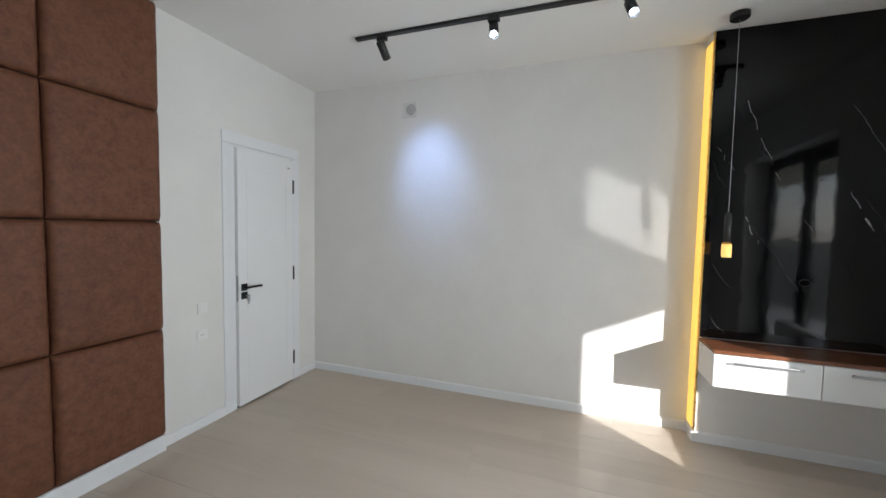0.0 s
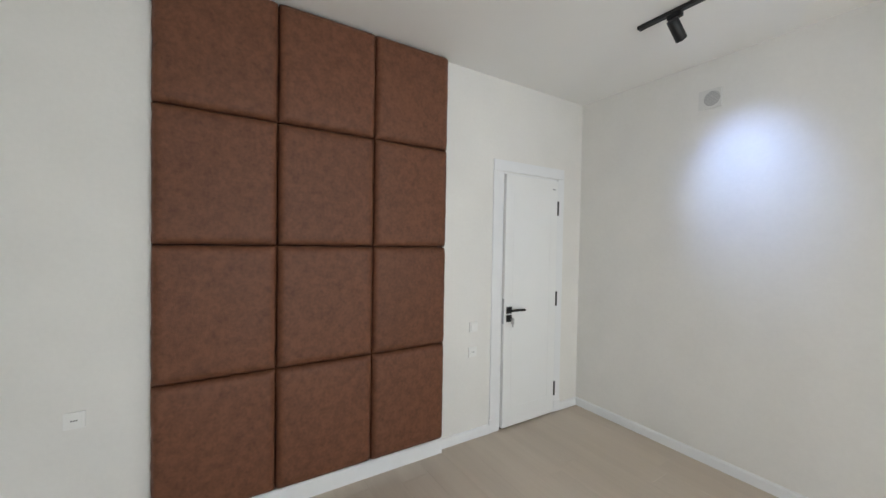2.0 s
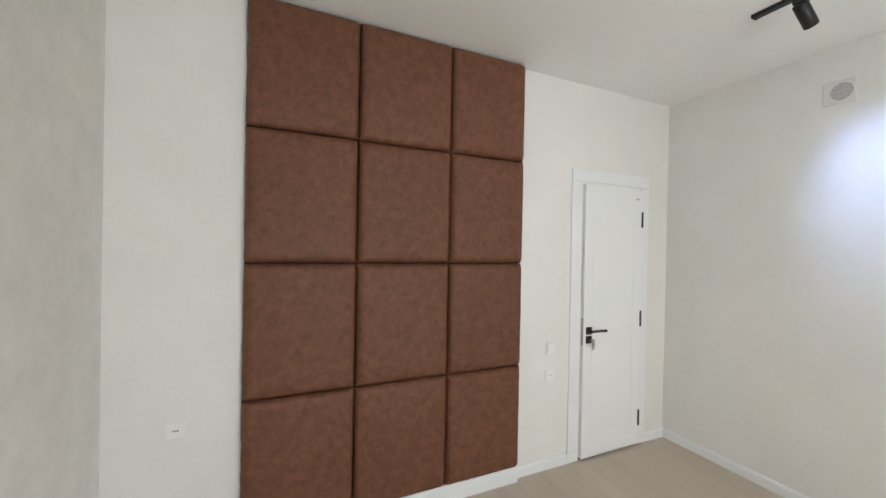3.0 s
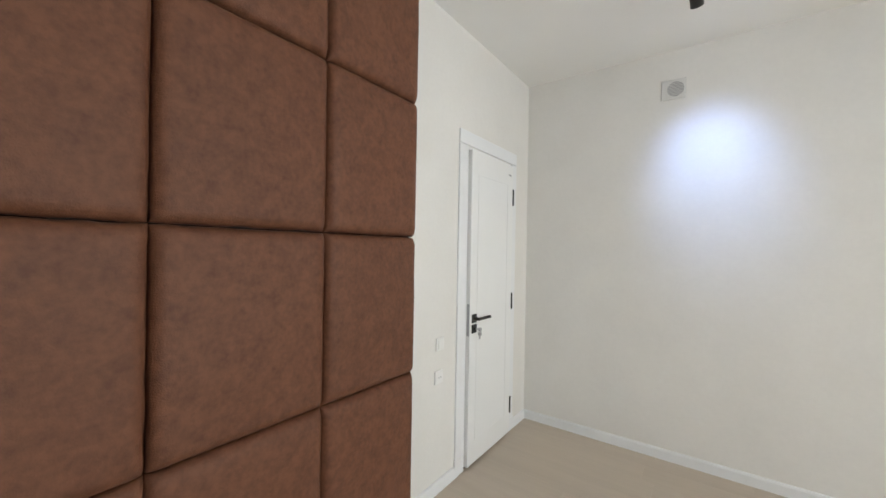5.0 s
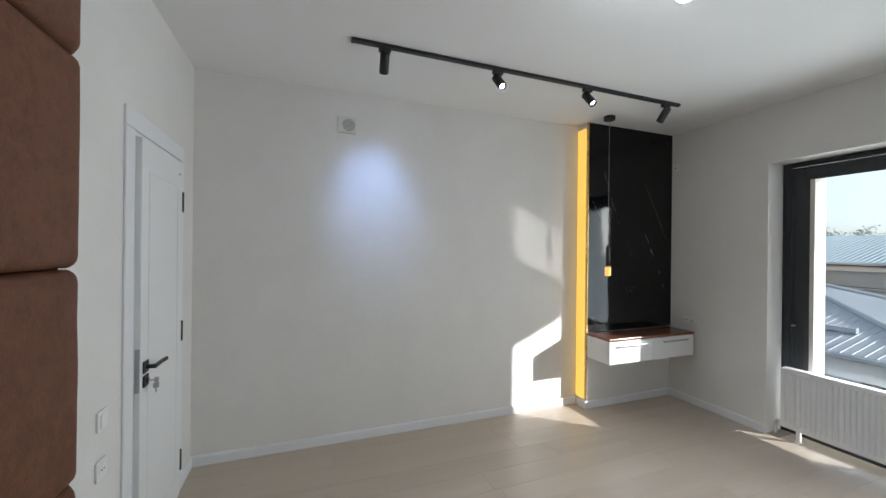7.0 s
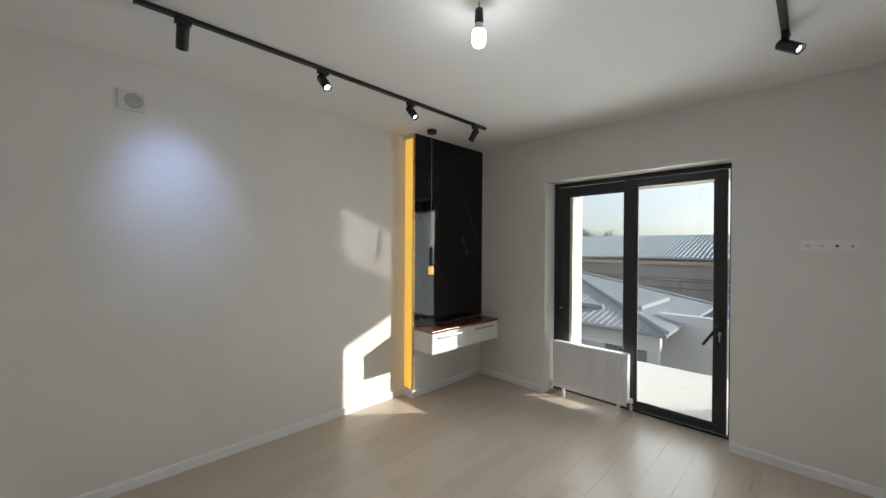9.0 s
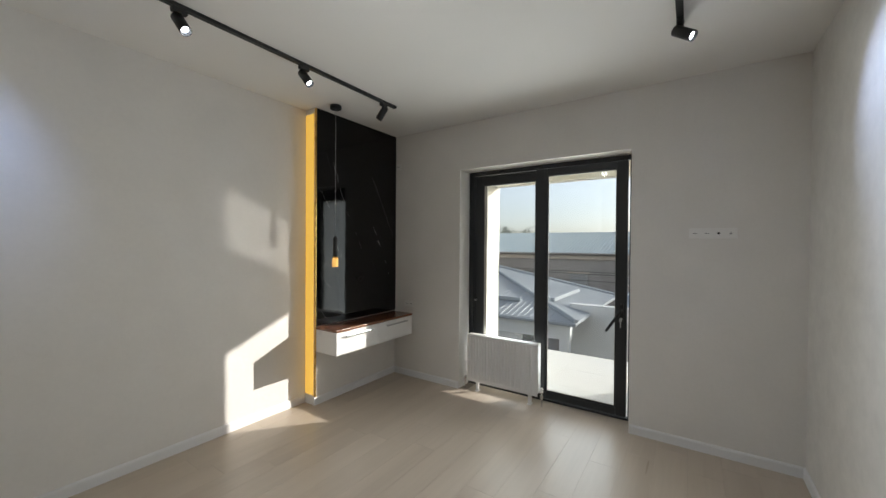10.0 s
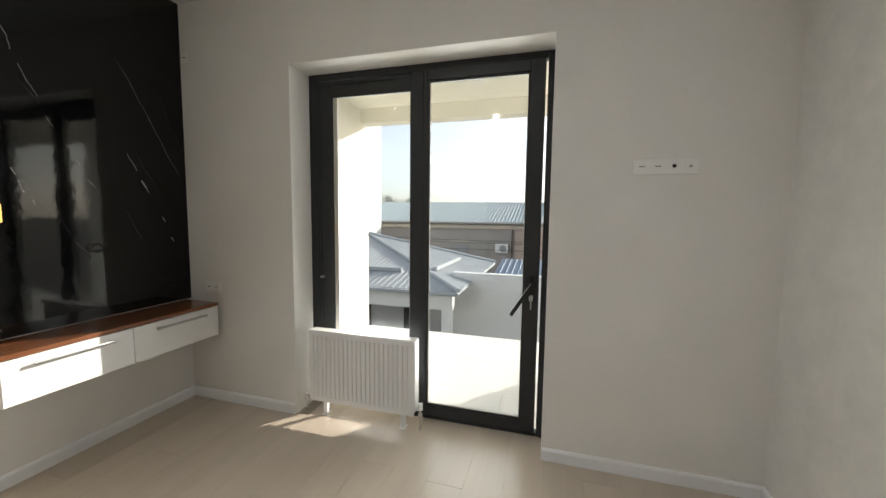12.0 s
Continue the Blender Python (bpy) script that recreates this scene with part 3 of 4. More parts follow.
for y, top_z in ((-0.028, 0.135), (W_ + 0.045, 0.125)):
    bm = bmesh.new()
    tube(bm, (0.036, y, 0.0), (0.036, y, top_z), 0.0085, seg=14)
    tube(bm, (0.036, y, 0.075), (0.036, y, 0.110), 0.015, seg=8)
    tube(bm, (0.036, y, top_z - 0.002), (0.036, y + (0.034 if y < 0 else -0.050), top_z - 0.002), 0.011, seg=12)
    part("pipe", bm, CHROME, rad, "chromed pipe and valve nut")
bm = bmesh.new()
tube(bm, (0.036, -0.028, 0.133), (0.036, -0.028, 0.172), 0.016, 0.014, seg=16)
part("valve_cap", bm, WHITE, rad, "white valve cap")

# ---- stone panel, gold trim, yellow light ----
bm = bmesh.new()
box(bm, (PX0 + 0.004, PY - 0.014, 0.728), (XR - 0.002, PY - 0.001, H - 0.002), 0.001)
marble = tagged(part("marble_panel", bm, MARBLE, None), "polished black marble panel with thin white veins above the cabinet", "stone panel")


def vein(a, b, width, broken, seed):
    """A pale crystalline vein in the stone's face from a to b (x, z): it wavers, swells and breaks off."""
    rnd = random.Random(seed)
    a, b = Vector(a), Vector(b)
    n = max(12, int((b - a).length / 0.012))
    side = Vector((-(b - a).y, (b - a).x)).normalized()
    rings = []

    def piece():
        if len(rings) > 1:
            bm = bmesh.new()
            made = [[bm.verts.new((q.x, y, q.y)) for y in (PY - 0.0146, PY - 0.0140) for q in r] for r in rings]
            for k, g in zip(made, made[1:]):
                for f in ((0, 1), (2, 3), (0, 2), (1, 3)):
                    bm.faces.new((k[f[0]], k[f[1]], g[f[1]], g[f[0]]))
            part("vein", bm, VEIN, marble, "thin pale grey vein in the black stone")
        rings.clear()

    for i in range(n + 1):
        u = i / n
        p = a.lerp(b, u) + side * (0.016 * noise.noise((u * 5.0, seed, 0.3)) + 0.005 * noise.noise((u * 23.0, seed, 1.7)))
        swell = 0.5 + 0.9 * max(0.0, noise.noise((u * 11.0, seed, 4.1)) + 0.25) + rnd.uniform(0, 0.35)
        w = 0.7 * width * swell * min(1.0, 8 * u + 0.15, 8 * (1 - u) + 0.15) / 2
        if noise.noise((u * 9.0, seed, 8.8)) < broken:
            piece()
        else:
            rings.append((p - side * w, p + side * w))
    piece()


vein((1.690, 2.215), (2.035, 1.585), 0.0030, -0.6, 3)
vein((1.715, 1.700), (1.995, 1.105), 0.0100, -0.02, 11)
vein((1.160, 2.320), (1.330, 1.850), 0.0055, -0.12, 5)
vein((1.160, 1.625), (1.278, 1.360), 0.0085, 0.0, 8)
vein((1.025, 1.990), (1.135, 1.835), 0.0040, -0.3, 14)
vein((1.034, 0.870), (1.125, 0.762), 0.0045, -0.3, 21)
vein((1.330, 1.850), (1.560, 1.420), 0.0022, -0.1, 30)
bm = bmesh.new()
box(bm, (PX0 - 0.004, PY - 0.016, 0.074), (PX0 + 0.0035, PY + 0.006, H - 0.003), 0.0008)
tagged(part("corner_trim", bm, GOLD, None), "thin gold metal edge strip beside the black marble", "edge trim")
led = thing("led_profile", (PX0, PY + 0.067, 0), "yellow glowing light strip recessed along the pier's side", "light strip")
part("channel", cut_box((-0.004, -0.060, 0.080), (-0.0005, 0.066, H - 0.004)), PLASTIC, led)
# panel glows over the whole side, imitating the strip's light spilled on it
part("diffuser", cut_box((-0.010, -0.056, 0.086), (-0.0042, 0.062, H - 0.050), 0.002), LED, led, "yellow panel glowing for the strip's light on the pier's side")

# ---- wall-hung cabinet and its wooden top ----
CX0, CX1, CY0, CY1, CZ0, CZ1 = 0.988, 2.046, 2.872, PY - 0.001, 0.497, 0.702
cab = thing("wall_cabinet", (CX0, CY0, CZ0), "white lacquered wall-hung cabinet with two drawers", "cabinet")
L, D, HH = CX1 - CX0, CY1 - CY0, CZ1 - CZ0
part("side_panel", cut_box((0, 0.019, 0), (0.016, D, HH), 0.001), WHITE, cab)
part("side_panel", cut_box((L - 0.016, 0.0, 0), (L, D, HH), 0.001), WHITE, cab)
part("bottom_panel", cut_box((0.0165, 0.02, 0), (L - 0.0165, D, 0.016), 0.001), WHITE, cab)
part("back_panel", cut_box((0.0165, D - 0.010, 0.0165), (L - 0.0165, D - 0.001, HH - 0.001)), WHITE, cab)
for x0, x1, h0, h1 in ((0.001, 0.5165, 0.095, 0.425), (0.5205, L - 0.0175, 0.628, 0.952)):
    d = part("drawer_front", cut_box((x0, 0, 0.001), (x1, 0.018, HH - 0.004), 0.0015, 2), WHITE, cab)
    bm = bmesh.new()
    zc = 0.165
    hb = box(bm, (h0, -0.032, zc - 0.007), (h1, -0.020, zc + 0.007), 0.003, 2)
    for xx in (h0 + 0.022, h1 - 0.022):
        tube(bm, (xx, -0.025, zc), (xx, 0.0, zc), 0.005, seg=12)
    part("handle", bm, STEEL, d, "grey steel bar handle")
bm = bmesh.new()
box(bm, (CX0 - 0.002, CY0 - 0.004, CZ1 + 0.001), (CX1 + 0.001, PY - 0.015, CZ1 + 0.022), 0.002, 2)
tagged(part("cabinet_top", bm, WALNUT, None), "reddish walnut board lying on the white wall cabinet", "shelf top")

# ---- pendant lamp ----
pen = thing("pendant_lamp", (1.050, 2.965, 0), "slim black pendant lamp with an amber glass tip", "pendant lamp")
bm = bmesh.new()
turned(bm, [(0.046, H - 0.034), (0.050, H - 0.030), (0.050, H - 0.001)], 32)
part("ceiling_rose", bm, BLACK, pen, "round black ceiling rose", True)
bm = bmesh.new()
tube(bm, (0, 0, 1.545), (0, 0, H - 0.033), 0.0016, seg=8)
part("wire", bm, STEEL, pen, "thin grey wire")
bm = bmesh.new()
turned(bm, [(0.006, 1.560), (0.012, 1.548), (0.0185, 1.544), (0.0185, 1.376)][::-1], 24)
part("tube", bm, BLACK, pen, "black metal tube", True)
bm = bmesh.new()
turned(bm, [(0.022, 1.362), (0.022, 1.375)], 24)
part("collar", bm, GOLD, pen, "gold collar", True)
bm = bmesh.new()
turned(bm, [(0.024, 1.282), (0.026, 1.286), (0.026, 1.361)], 24)
part("glass_tip", bm, AMBER, pen, "glowing amber glass tip", True)

# ---- ceiling tracks and spotlights ----
def track(x0, x1, y):
    tr = thing("light_track", (0, y, 0), "black ceiling light track carrying spotlights", "light track")
    bm = bmesh.new()
    box(bm, (x0, -0.017, H - 0.020), (x1, 0.017, H - 0.0005), 0.0015)
    part("rail", bm, BLACK, tr)
    for a, b in ((x0 - 0.012, x0), (x1, x1 + 0.012)):
        part("end_cap", cut_box((a, -0.019, H - 0.022), (b, 0.019, H - 0.001), 0.002), BLACK, tr)


def spotlight(x, y, aim, lit=0.0, color=(0.85, 0.91, 1.0), angle=45, blend=0.8, soft=0.02):
    """A track spotlight: adapter, stem and a tilted can whose open end faces aim."""
    s = thing("spotlight", (x, y, H - 0.022), "black cylindrical track spotlight" + (", lit, with a bright lens" if lit else ", turned towards the wall"), "spotlight", "track spotlights")
    bm = bmesh.new()
    box(bm, (-0.036, -0.016, -0.026), (0.036, 0.016, 0.0), 0.004, 2)
    part("adapter", bm, BLACK, s)
    d = Vector(aim).normalized()
    piv = Vector((0, 0, -0.062))
    bm = bmesh.new()
    tube(bm, (0, 0, -0.024), piv, 0.0065, seg=12)
    part("stem", bm, BLACK, s)
    m = Matrix.Translation(piv + d * 0.028) @ d.to_track_quat("Z", "Y").to_matrix().to_4x4()
    bm = bmesh.new()
    turned(bm, [(0.024, -0.062), (0.0285, -0.058), (0.0285, 0.056), (0.027, 0.058), (0.0245, 0.056), (0.0235, 0.040), (0.004, 0.039)], 28, m)
    can = part("can", bm, BLACK, s, smooth=True)
    bm = bmesh.new()
    turned(bm, [(0.0145, 0.0395), (0.015, 0.043), (0.011, 0.045), (0.003, 0.046)], 24, m)
    part("lens", bm, LENS if lit else GREY, can, "bright white lens" if lit else "")
    if lit:
        lamp = bpy.data.lights.new("spot", "SPOT")
        lamp.energy, lamp.color, lamp.spot_size, lamp.spot_blend, lamp.shadow_soft_size = lit, color, radians(angle), blend, soft
        lo = new("spot", lamp)
        e = Vector((x, y, H - 0.022)) + piv + d * 0.092
        lo.matrix_world = look(e, e + d)


TY = 2.530
track(-1.290, 1.345, TY)
spotlight(-1.105, TY, (0.08, 0.73, -0.70), lit=SPOT_W, color=(0.40, 0.56, 1.0), angle=53, blend=1.0, soft=0.12)
spotlight(-0.340, TY, (0.14, -0.58, -0.76), lit=SPOT_R, angle=110, blend=1.0)
spotlight(0.410, TY, (0.14, -0.58, -0.76), lit=SPOT_R, angle=110, blend=1.0)
spotlight(1.208, TY, (-0.28, 0.42, -0.86), lit=0)
track(-1.380, 1.250, 0.357)
spotlight(1.205, 0.357, (-0.30, -0.72, -0.62), lit=SPOT_W * 1.2, color=(0.56, 0.68, 1.0), angle=64, blend=1.0)
spotlight(0.410, 0.357, (0.10, -0.55, -0.83), lit=SPOT_W, color=(0.56, 0.68, 1.0), angle=60, blend=1.0)

# ---- bare bulb ----
bulb = thing("light_bulb", (-0.128, 1.375, 0), "bare lit white LED bulb hanging in a black socket", "light bulb")
bm = bmesh.new()
cord(bm, [(0.006, 0.004, H), (0.004, 0.004, H - 0.012), (0.0, 0.0, H - 0.03), (0, 0, H - 0.04)], 0.0025)
part("wire", bm, RUBBER, bulb)
bm = bmesh.new()
turned(bm, [(0.010, H - 0.035), (0.019, H - 0.043), (0.021, H - 0.106), (0.018, H - 0.111)][::-1], 20)
part("socket", bm, BLACK, bulb, "black bulb holder", True)
bm = bmesh.new()
turned(bm, [(0.018, H - 0.109), (0.020, H - 0.120), (0.031, H - 0.148)][::-1], 24)
part("neck", bm, PLASTIC, bulb, "white plastic neck", True)
bm = bmesh.new()
turned(bm, [(0.010, H - 0.220), (0.023, H - 0.216), (0.0305, H - 0.205), (0.032, H - 0.165), (0.0305, H - 0.149)], 28)
part("globe", bm, BULB, bulb, "glowing white globe", True)

# ---- sockets, switch, vent ----
def wall_pose(x, y, z, face):
    """Local x along the wall, y out of it, z up."""
    return pose(x, y, z, 0, 0, {"east": 90, "west": -90, "north": 180}[face])


def holes(bm, x, z, n=3, step=0.0085, r=0.0032, y=0.0105):
    for i in range(n):
        tube(bm, (x + (i - (n - 1) / 2) * step, y, z), (x + (i - (n - 1) / 2) * step, y + 0.0012, z), r, seg=10)


def outlet(at, kinds, label, name="wall_outlet", group="", size=0.074, step=0.069):
    n = len(kinds)
    s = thing(name, at, label, "switch" if "switch" in name else "socket", group)
    w = step * (n - 1) + size
    part("plate", cut_box((-w / 2, 0.0005, -size / 2), (w / 2, 0.009, size / 2), 0.0025, 2), PLASTIC, s)
    for i, kd in enumerate(kinds):
        x = (i - (n - 1) / 2) * step
        if kd == "rocker":
            part("rocker", cut_box((x - 0.024, 0.0092, -0.026), (x + 0.024, 0.0135, 0.026), 0.002, 2), PLASTIC, s)
            continue
        ins = part("insert", cut_box((x - 0.025, 0.0092, -0.025), (x + 0.025, 0.0105, 0.025), 0.001), PLASTIC, s)
        bm = bmesh.new()
        if kd == "pins":
            holes(bm, x, 0)
            part("holes", bm, DARK, ins, "dark pin holes")
        elif kd == "aerial":
            tube(bm, (x, 0.0105, 0), (x, 0.016, 0), 0.0085, seg=18)
            part("aerial_jack", bm, DARK, ins, "dark aerial jack")
        elif kd == "data":
            box(bm, (x - 0.007, 0.0105, -0.008), (x + 0.007, 0.0118, 0.002))
            box(bm, (x - 0.002, 0.0105, 0.005), (x + 0.002, 0.0118, 0.010))
            part("data_jack", bm, GREY, ins, "grey data jack")
        elif kd == "dial":
            tube(bm, (x, 0.0105, 0), (x, 0.0165, 0), 0.017, seg=24)
            box(bm, (x - 0.002, 0.0165, -0.015), (x + 0.002, 0.0195, 0.015))
            part("knob", bm, PLASTIC, ins, "round white knob")
        elif kd == "round":
            tube(bm, (x, 0.0105, 0), (x, 0.0112, 0), 0.019, seg=24)
            r_ = part("well", bm, PLASTIC, ins)
            b2 = bmesh.new()
            holes(b2, x, 0, 2, 0.018, 0.003, 0.0112)
            part("holes", b2, DARK, r_)


outlet(wall_pose(XL, -0.061, 0.668, "west"), ["pins"], "white square wall socket with three dark pin holes")
outlet(wall_pose(XL, 2.104, 0.845, "west"), ["rocker"], "white square light switch beside the door", "light_switch")
outlet(wall_pose(XL, 2.098, 0.658, "west"), ["round"], "white square wall socket below the light switch")
outlet(wall_pose(XR, 0.168, 1.583, "east"), ["data", "aerial", "pins", "pins"], "white four-gang wall socket strip for a television", "socket_strip")
outlet(wall_pose(XR, 3.108, 2.380, "east"), ["pins"], "small white wall socket high beside the marble", size=0.070)
outlet(wall_pose(XR, 2.945, 0.822, "east"), ["pins", "pins"], "white double wall socket above the cabinet", size=0.066, step=0.064)

vent = thing("air_vent", wall_pose(-1.245, YF, 2.472, "north"), "white square air vent with a round grey grille", "vent")
part("frame", cut_box((-0.070, 0.0005, -0.066), (0.070, 0.010, 0.066), 0.004, 2), VENT, vent)
bm = bmesh.new()
tube(bm, (-0.012, 0.010, 0), (-0.012, 0.0108, 0), 0.048, seg=32)
part("duct", bm, DUCT, vent, "grey round duct mouth")
for i in range(9):
    z = -0.038 + i * 0.0095
    half = math.sqrt(0.047 ** 2 - z ** 2)
    part("slat", cut_box((-0.012 - half, 0.011, z - 0.0016), (-0.012 + half, 0.0125, z + 0.0016), 0.0006), VENT, vent)

# cable that comes out of the stone
cb = bmesh.new()
loop = [(1.530 + 0.030 * math.cos(a) - 0.01, PY - 0.022 - 0.012 * math.sin(a * 0.5), 1.130 + 0.022 * math.sin(a)) for a in [i * 0.42 for i in range(15)]]
cord(cb, [(1.575, PY - 0.0145, 1.155), (1.566, PY - 0.020, 1.148)] + loop, 0.0035)
tagged(part("cable", cb, RUBBER, None), "short black cable curling out of the marble", "cable")

# ---- balcony ----
BZ = -0.042
bx0, bx1 = XR + T, 4.20
setting("balcony_floor", cut_box((bx0 - 0.10, -4.40, BZ - 0.2), (bx1, 3.15, BZ - 0.004)), CREAM, "balcony slab under pale tiles", "balcony floor")
setting("balcony_ceiling", cut_box((bx0, -4.40, 2.56), (bx1, 3.15, 2.80)), CREAM, "cream painted balcony ceiling", "balcony ceiling")
setting("balcony_beam_2", cut_box((4.02, -4.40, 2.396), (bx1 - 0.002, -1.102, 2.559)), CREAM, "cream edge beam of the balcony", "beam")
setting("balcony_beam", cut_box((4.02, -0.048, 2.396), (bx1 - 0.002, 2.838, 2.559)), CREAM, "cream edge beam of the balcony", "beam")
setting("balcony_wall_north", cut_box((bx0, 2.84, BZ - 0.2), (bx1, 3.15, 2.559)), CREAM, "pale cream rendered side wall of the balcony", "wall")
# pier out of view, added to keep sun off the opening leaf
setting("sun_block_pier", cut_box((3.95, -1.10, BZ - 0.2), (bx1 - 0.001, -0.05, 2.559)), RENDER_WHITE, "white rendered pier added out of view to block the sun", "pier")
bm = bmesh.new()
turned(bm, [(0.045, 2.546), (0.050, 2.552), (0.050, 2.5595)], 20, pose(3.45, 1.35, 0))
tagged(part("downlight", bm, PLASTIC, None), "small round white downlight in the balcony ceiling", "downlight")

setting("facade", cut_box((XR + T - 0.12, -6.0, -3.4), (bx0, YS - T - 0.002, 2.95)), RENDER_WHITE, "white rendered outer wall of the building", "facade")

# ---- neighbours ----
setting("ground", cut_box((-400, -400, -3.6), (900, 400, -3.4)), mat("dusty_ground", (0.20, 0.18, 0.15), 0.95, vary=0.2, scale=0.4, fine=6), "dusty pale ground between the houses", "ground")
ROOF = mat("grey_roof_sheet", (0.40, 0.42, 0.43), 0.55, metal=0.0, vary=0.10, scale=0.8, fine=9, per_object=0.04)
ROOF_FAR = mat("blue_grey_roof_sheet", (0.26, 0.33, 0.36), 0.55, metal=0.0, vary=0.08, scale=0.5, fine=6, per_object=0.05)
BLUE = mat("blue_roof_sheet", (0.085, 0.135, 0.20), 0.5, metal=0.0, vary=0.1, scale=1, fine=9)
FAR_WALL = mat("grey_brown_wall", (0.38, 0.35, 0.33), 0.85, vary=0.12, scale=0.6, fine=7)
# paler pink carries the light on the wall right of the downpipe
PINK_LIT_WALL = mat("pinkish_lit_render", (0.50, 0.39, 0.33), 0.85, vary=0.08, scale=0.6, fine=7)
BAND = mat("cream_band", (0.58, 0.50, 0.42), 0.8, vary=0.08, scale=0.8, fine=7)
# grey puts the shade on these walls of house and shed into colour
SHADEWALL = mat("shade_grey_plaster", (0.40, 0.39, 0.38), 0.85, vary=0.1, scale=0.8, fine=8)


def quad_prism(bm, pts, drop):
    """A thick sheet: the polygon pts and its copy lowered by drop."""
    up = [bm.verts.new(p) for p in pts]
    dn = [bm.verts.new((p[0], p[1], p[2] - drop)) for p in pts]
    bm.faces.new(up)
    bm.faces.new(list(reversed(dn)))
    for i in range(len(pts)):
        j = (i + 1) % len(pts)
        bm.faces.new((up[i], dn[i], dn[j], up[j]))


def roof_ribs(name, parent, a0, a1, b0, b1, n, w, h, material):
    """Raised standing seams from points on the line a0-a1 (eave) to the line b0-b1 (upper edge)."""
    a0, a1, b0, b1 = (Vector(v) for v in (a0, a1, b0, b1))
    for i in range(n):
        u = (i + 0.5) / n
        a, b = a0.lerp(a1, u), b0.lerp(b1, u)
        d = (b - a)
        if d.length < 0.3:
            continue
        side = (a1 - a0).normalized() * w / 2
        up = side.cross(d).normalized()
        if up.z < 0:
            up = -up
        bm = bmesh.new()
        v = [bm.verts.new(p) for p in (a - side, a + side, a + side * 0.6 + up * h, a - side * 0.6 + up * h, b - side, b + side, b + side * 0.6 + up * h, b - side * 0.6 + up * h)]
        for q in ((0, 1, 2, 3), (7, 6, 5, 4), (3, 2, 6, 7), (0, 3, 7, 4), (1, 5, 6, 2)):
            bm.faces.new([v[k] for k in q])
        part(name, bm, material, parent)


house = thing("house", (0, 0, -3.4), "low white house with a grey ribbed metal hip roof", "house")
EV = 2.50          # eave above the house's base
AP = (17.0, 9.64, 3.86)
C1, C2, C3, C4 = (10.6, 3.24, EV), (18.3, 3.24, EV), (10.6, 13.2, EV), (22.5, 13.2, EV)
bm = bmesh.new()
quad_prism(bm, [C1, AP, C3], 0.10)
quad_prism(bm, [C1, C2, AP], 0.10)
quad_prism(bm, [C3, AP, C4], 0.10)
quad_prism(bm, [C2, C4, AP], 0.10)
roof = part("roof", bm, ROOF, house, "grey ribbed metal hip roof")
# seams run straight down the slope and stop at the hip
for k in range(46):
    y = C1[1] + 0.25 + k * 0.21
    if y < AP[1]:
        u = (y - C1[1]) / (AP[1] - C1[1])
    else:
        u = (C3[1] - y) / (C3[1] - AP[1])
    if u <= 0.03:
        continue
    e = (C1[0] + u * (AP[0] - C1[0]), y, EV + u * (AP[2] - EV))
    roof_ribs("seam", roof, (C1[0], y - 0.03, EV), (C1[0], y + 0.03, EV), (e[0], y - 0.03, e[2]), (e[0], y + 0.03, e[2]), 1, 0.045, 0.013, ROOF)
for k in range(36):
    x = C1[0] + 0.25 + k * 0.21
    if x < AP[0]:
        u = (x - C1[0]) / (AP[0] - C1[0])
    else:
        u = (C2[0] - x) / (C2[0] - AP[0])
    if u <= 0.03:
        continue
    e = (x, C1[1] + u * (AP[1] - C1[1]), EV + u * (AP[2] - EV))
    roof_ribs("seam", roof, (x - 0.03, C1[1], EV), (x + 0.03, C1[1], EV), (x - 0.03, e[1], e[2]), (x + 0.03, e[1], e[2]), 1, 0.045, 0.013, ROOF)
def ridge_cap(a, b):
    bm = bmesh.new()
    cord(bm, [Vector(a) + Vector((0, 0, 0.03)), Vector(b) + Vector((0, 0, 0.03))], 0.085, 8)
    part("ridge_cap", bm, ROOF, roof)
ridge_cap(C1, AP)
ridge_cap(C2, AP)
bm = bmesh.new()
box(bm, (11.9, 5.6, EV + 0.30), (12.05, 9.4, EV + 0.44), 0.01)
part("snow_guard", bm, ROOF, roof, "snow guard bar")
bm = bmesh.new()
box(bm, (12.6, 4.50, EV + 0.30), (16.2, 4.65, EV + 0.44), 0.01)
part("snow_guard", bm, ROOF, roof, "snow guard bar")
part("gutter", cut_box((10.48, 3.20, EV - 0.12), (10.60, 13.2, EV - 0.01), 0.02), ROOF, house)
part("fascia", cut_box((10.75, 3.45, EV - 0.62), (11.0, 13.0, EV - 0.11)), RENDER_WHITE, house, "white fascia band")
part("soffit", cut_box((10.62, 3.26, EV - 0.105), (18.2, 3.9, EV - 0.101)), RENDER_WHITE, house)
part("wall", cut_box((11.6, 4.4, 0), (18.0, 12.8, EV - 0.11)), SHADEWALL, house, "plastered wall, its grey darkened for the shade under the eaves")
for y0, y1 in ((4.55, 5.35), (6.6, 7.6), (9.0, 10.0)):
    w_ = part("window", cut_box((11.52, y0, 0.75), (11.598, y1, 1.75), 0.01), DARK, house, "dark window")
part("post", cut_box((10.78, 3.50, 0), (11.02, 3.80, EV - 0.62)), RENDER_WHITE, house, "white post")
bm = bmesh.new()
box(bm, (12.6, -6.0, 0.0), (12.9, 3.95, 2.78), 0.01)
yard = part("yard_wall", bm, RENDER_WHITE, None)
yard.location = (0, 0, -3.4)
tagged(yard, "tall plain white yard wall beside the house", "wall")
shed = thing("shed", (0, 0, -3.4), "low shed with a blue ribbed metal roof behind the white wall", "shed")
bm = bmesh.new()
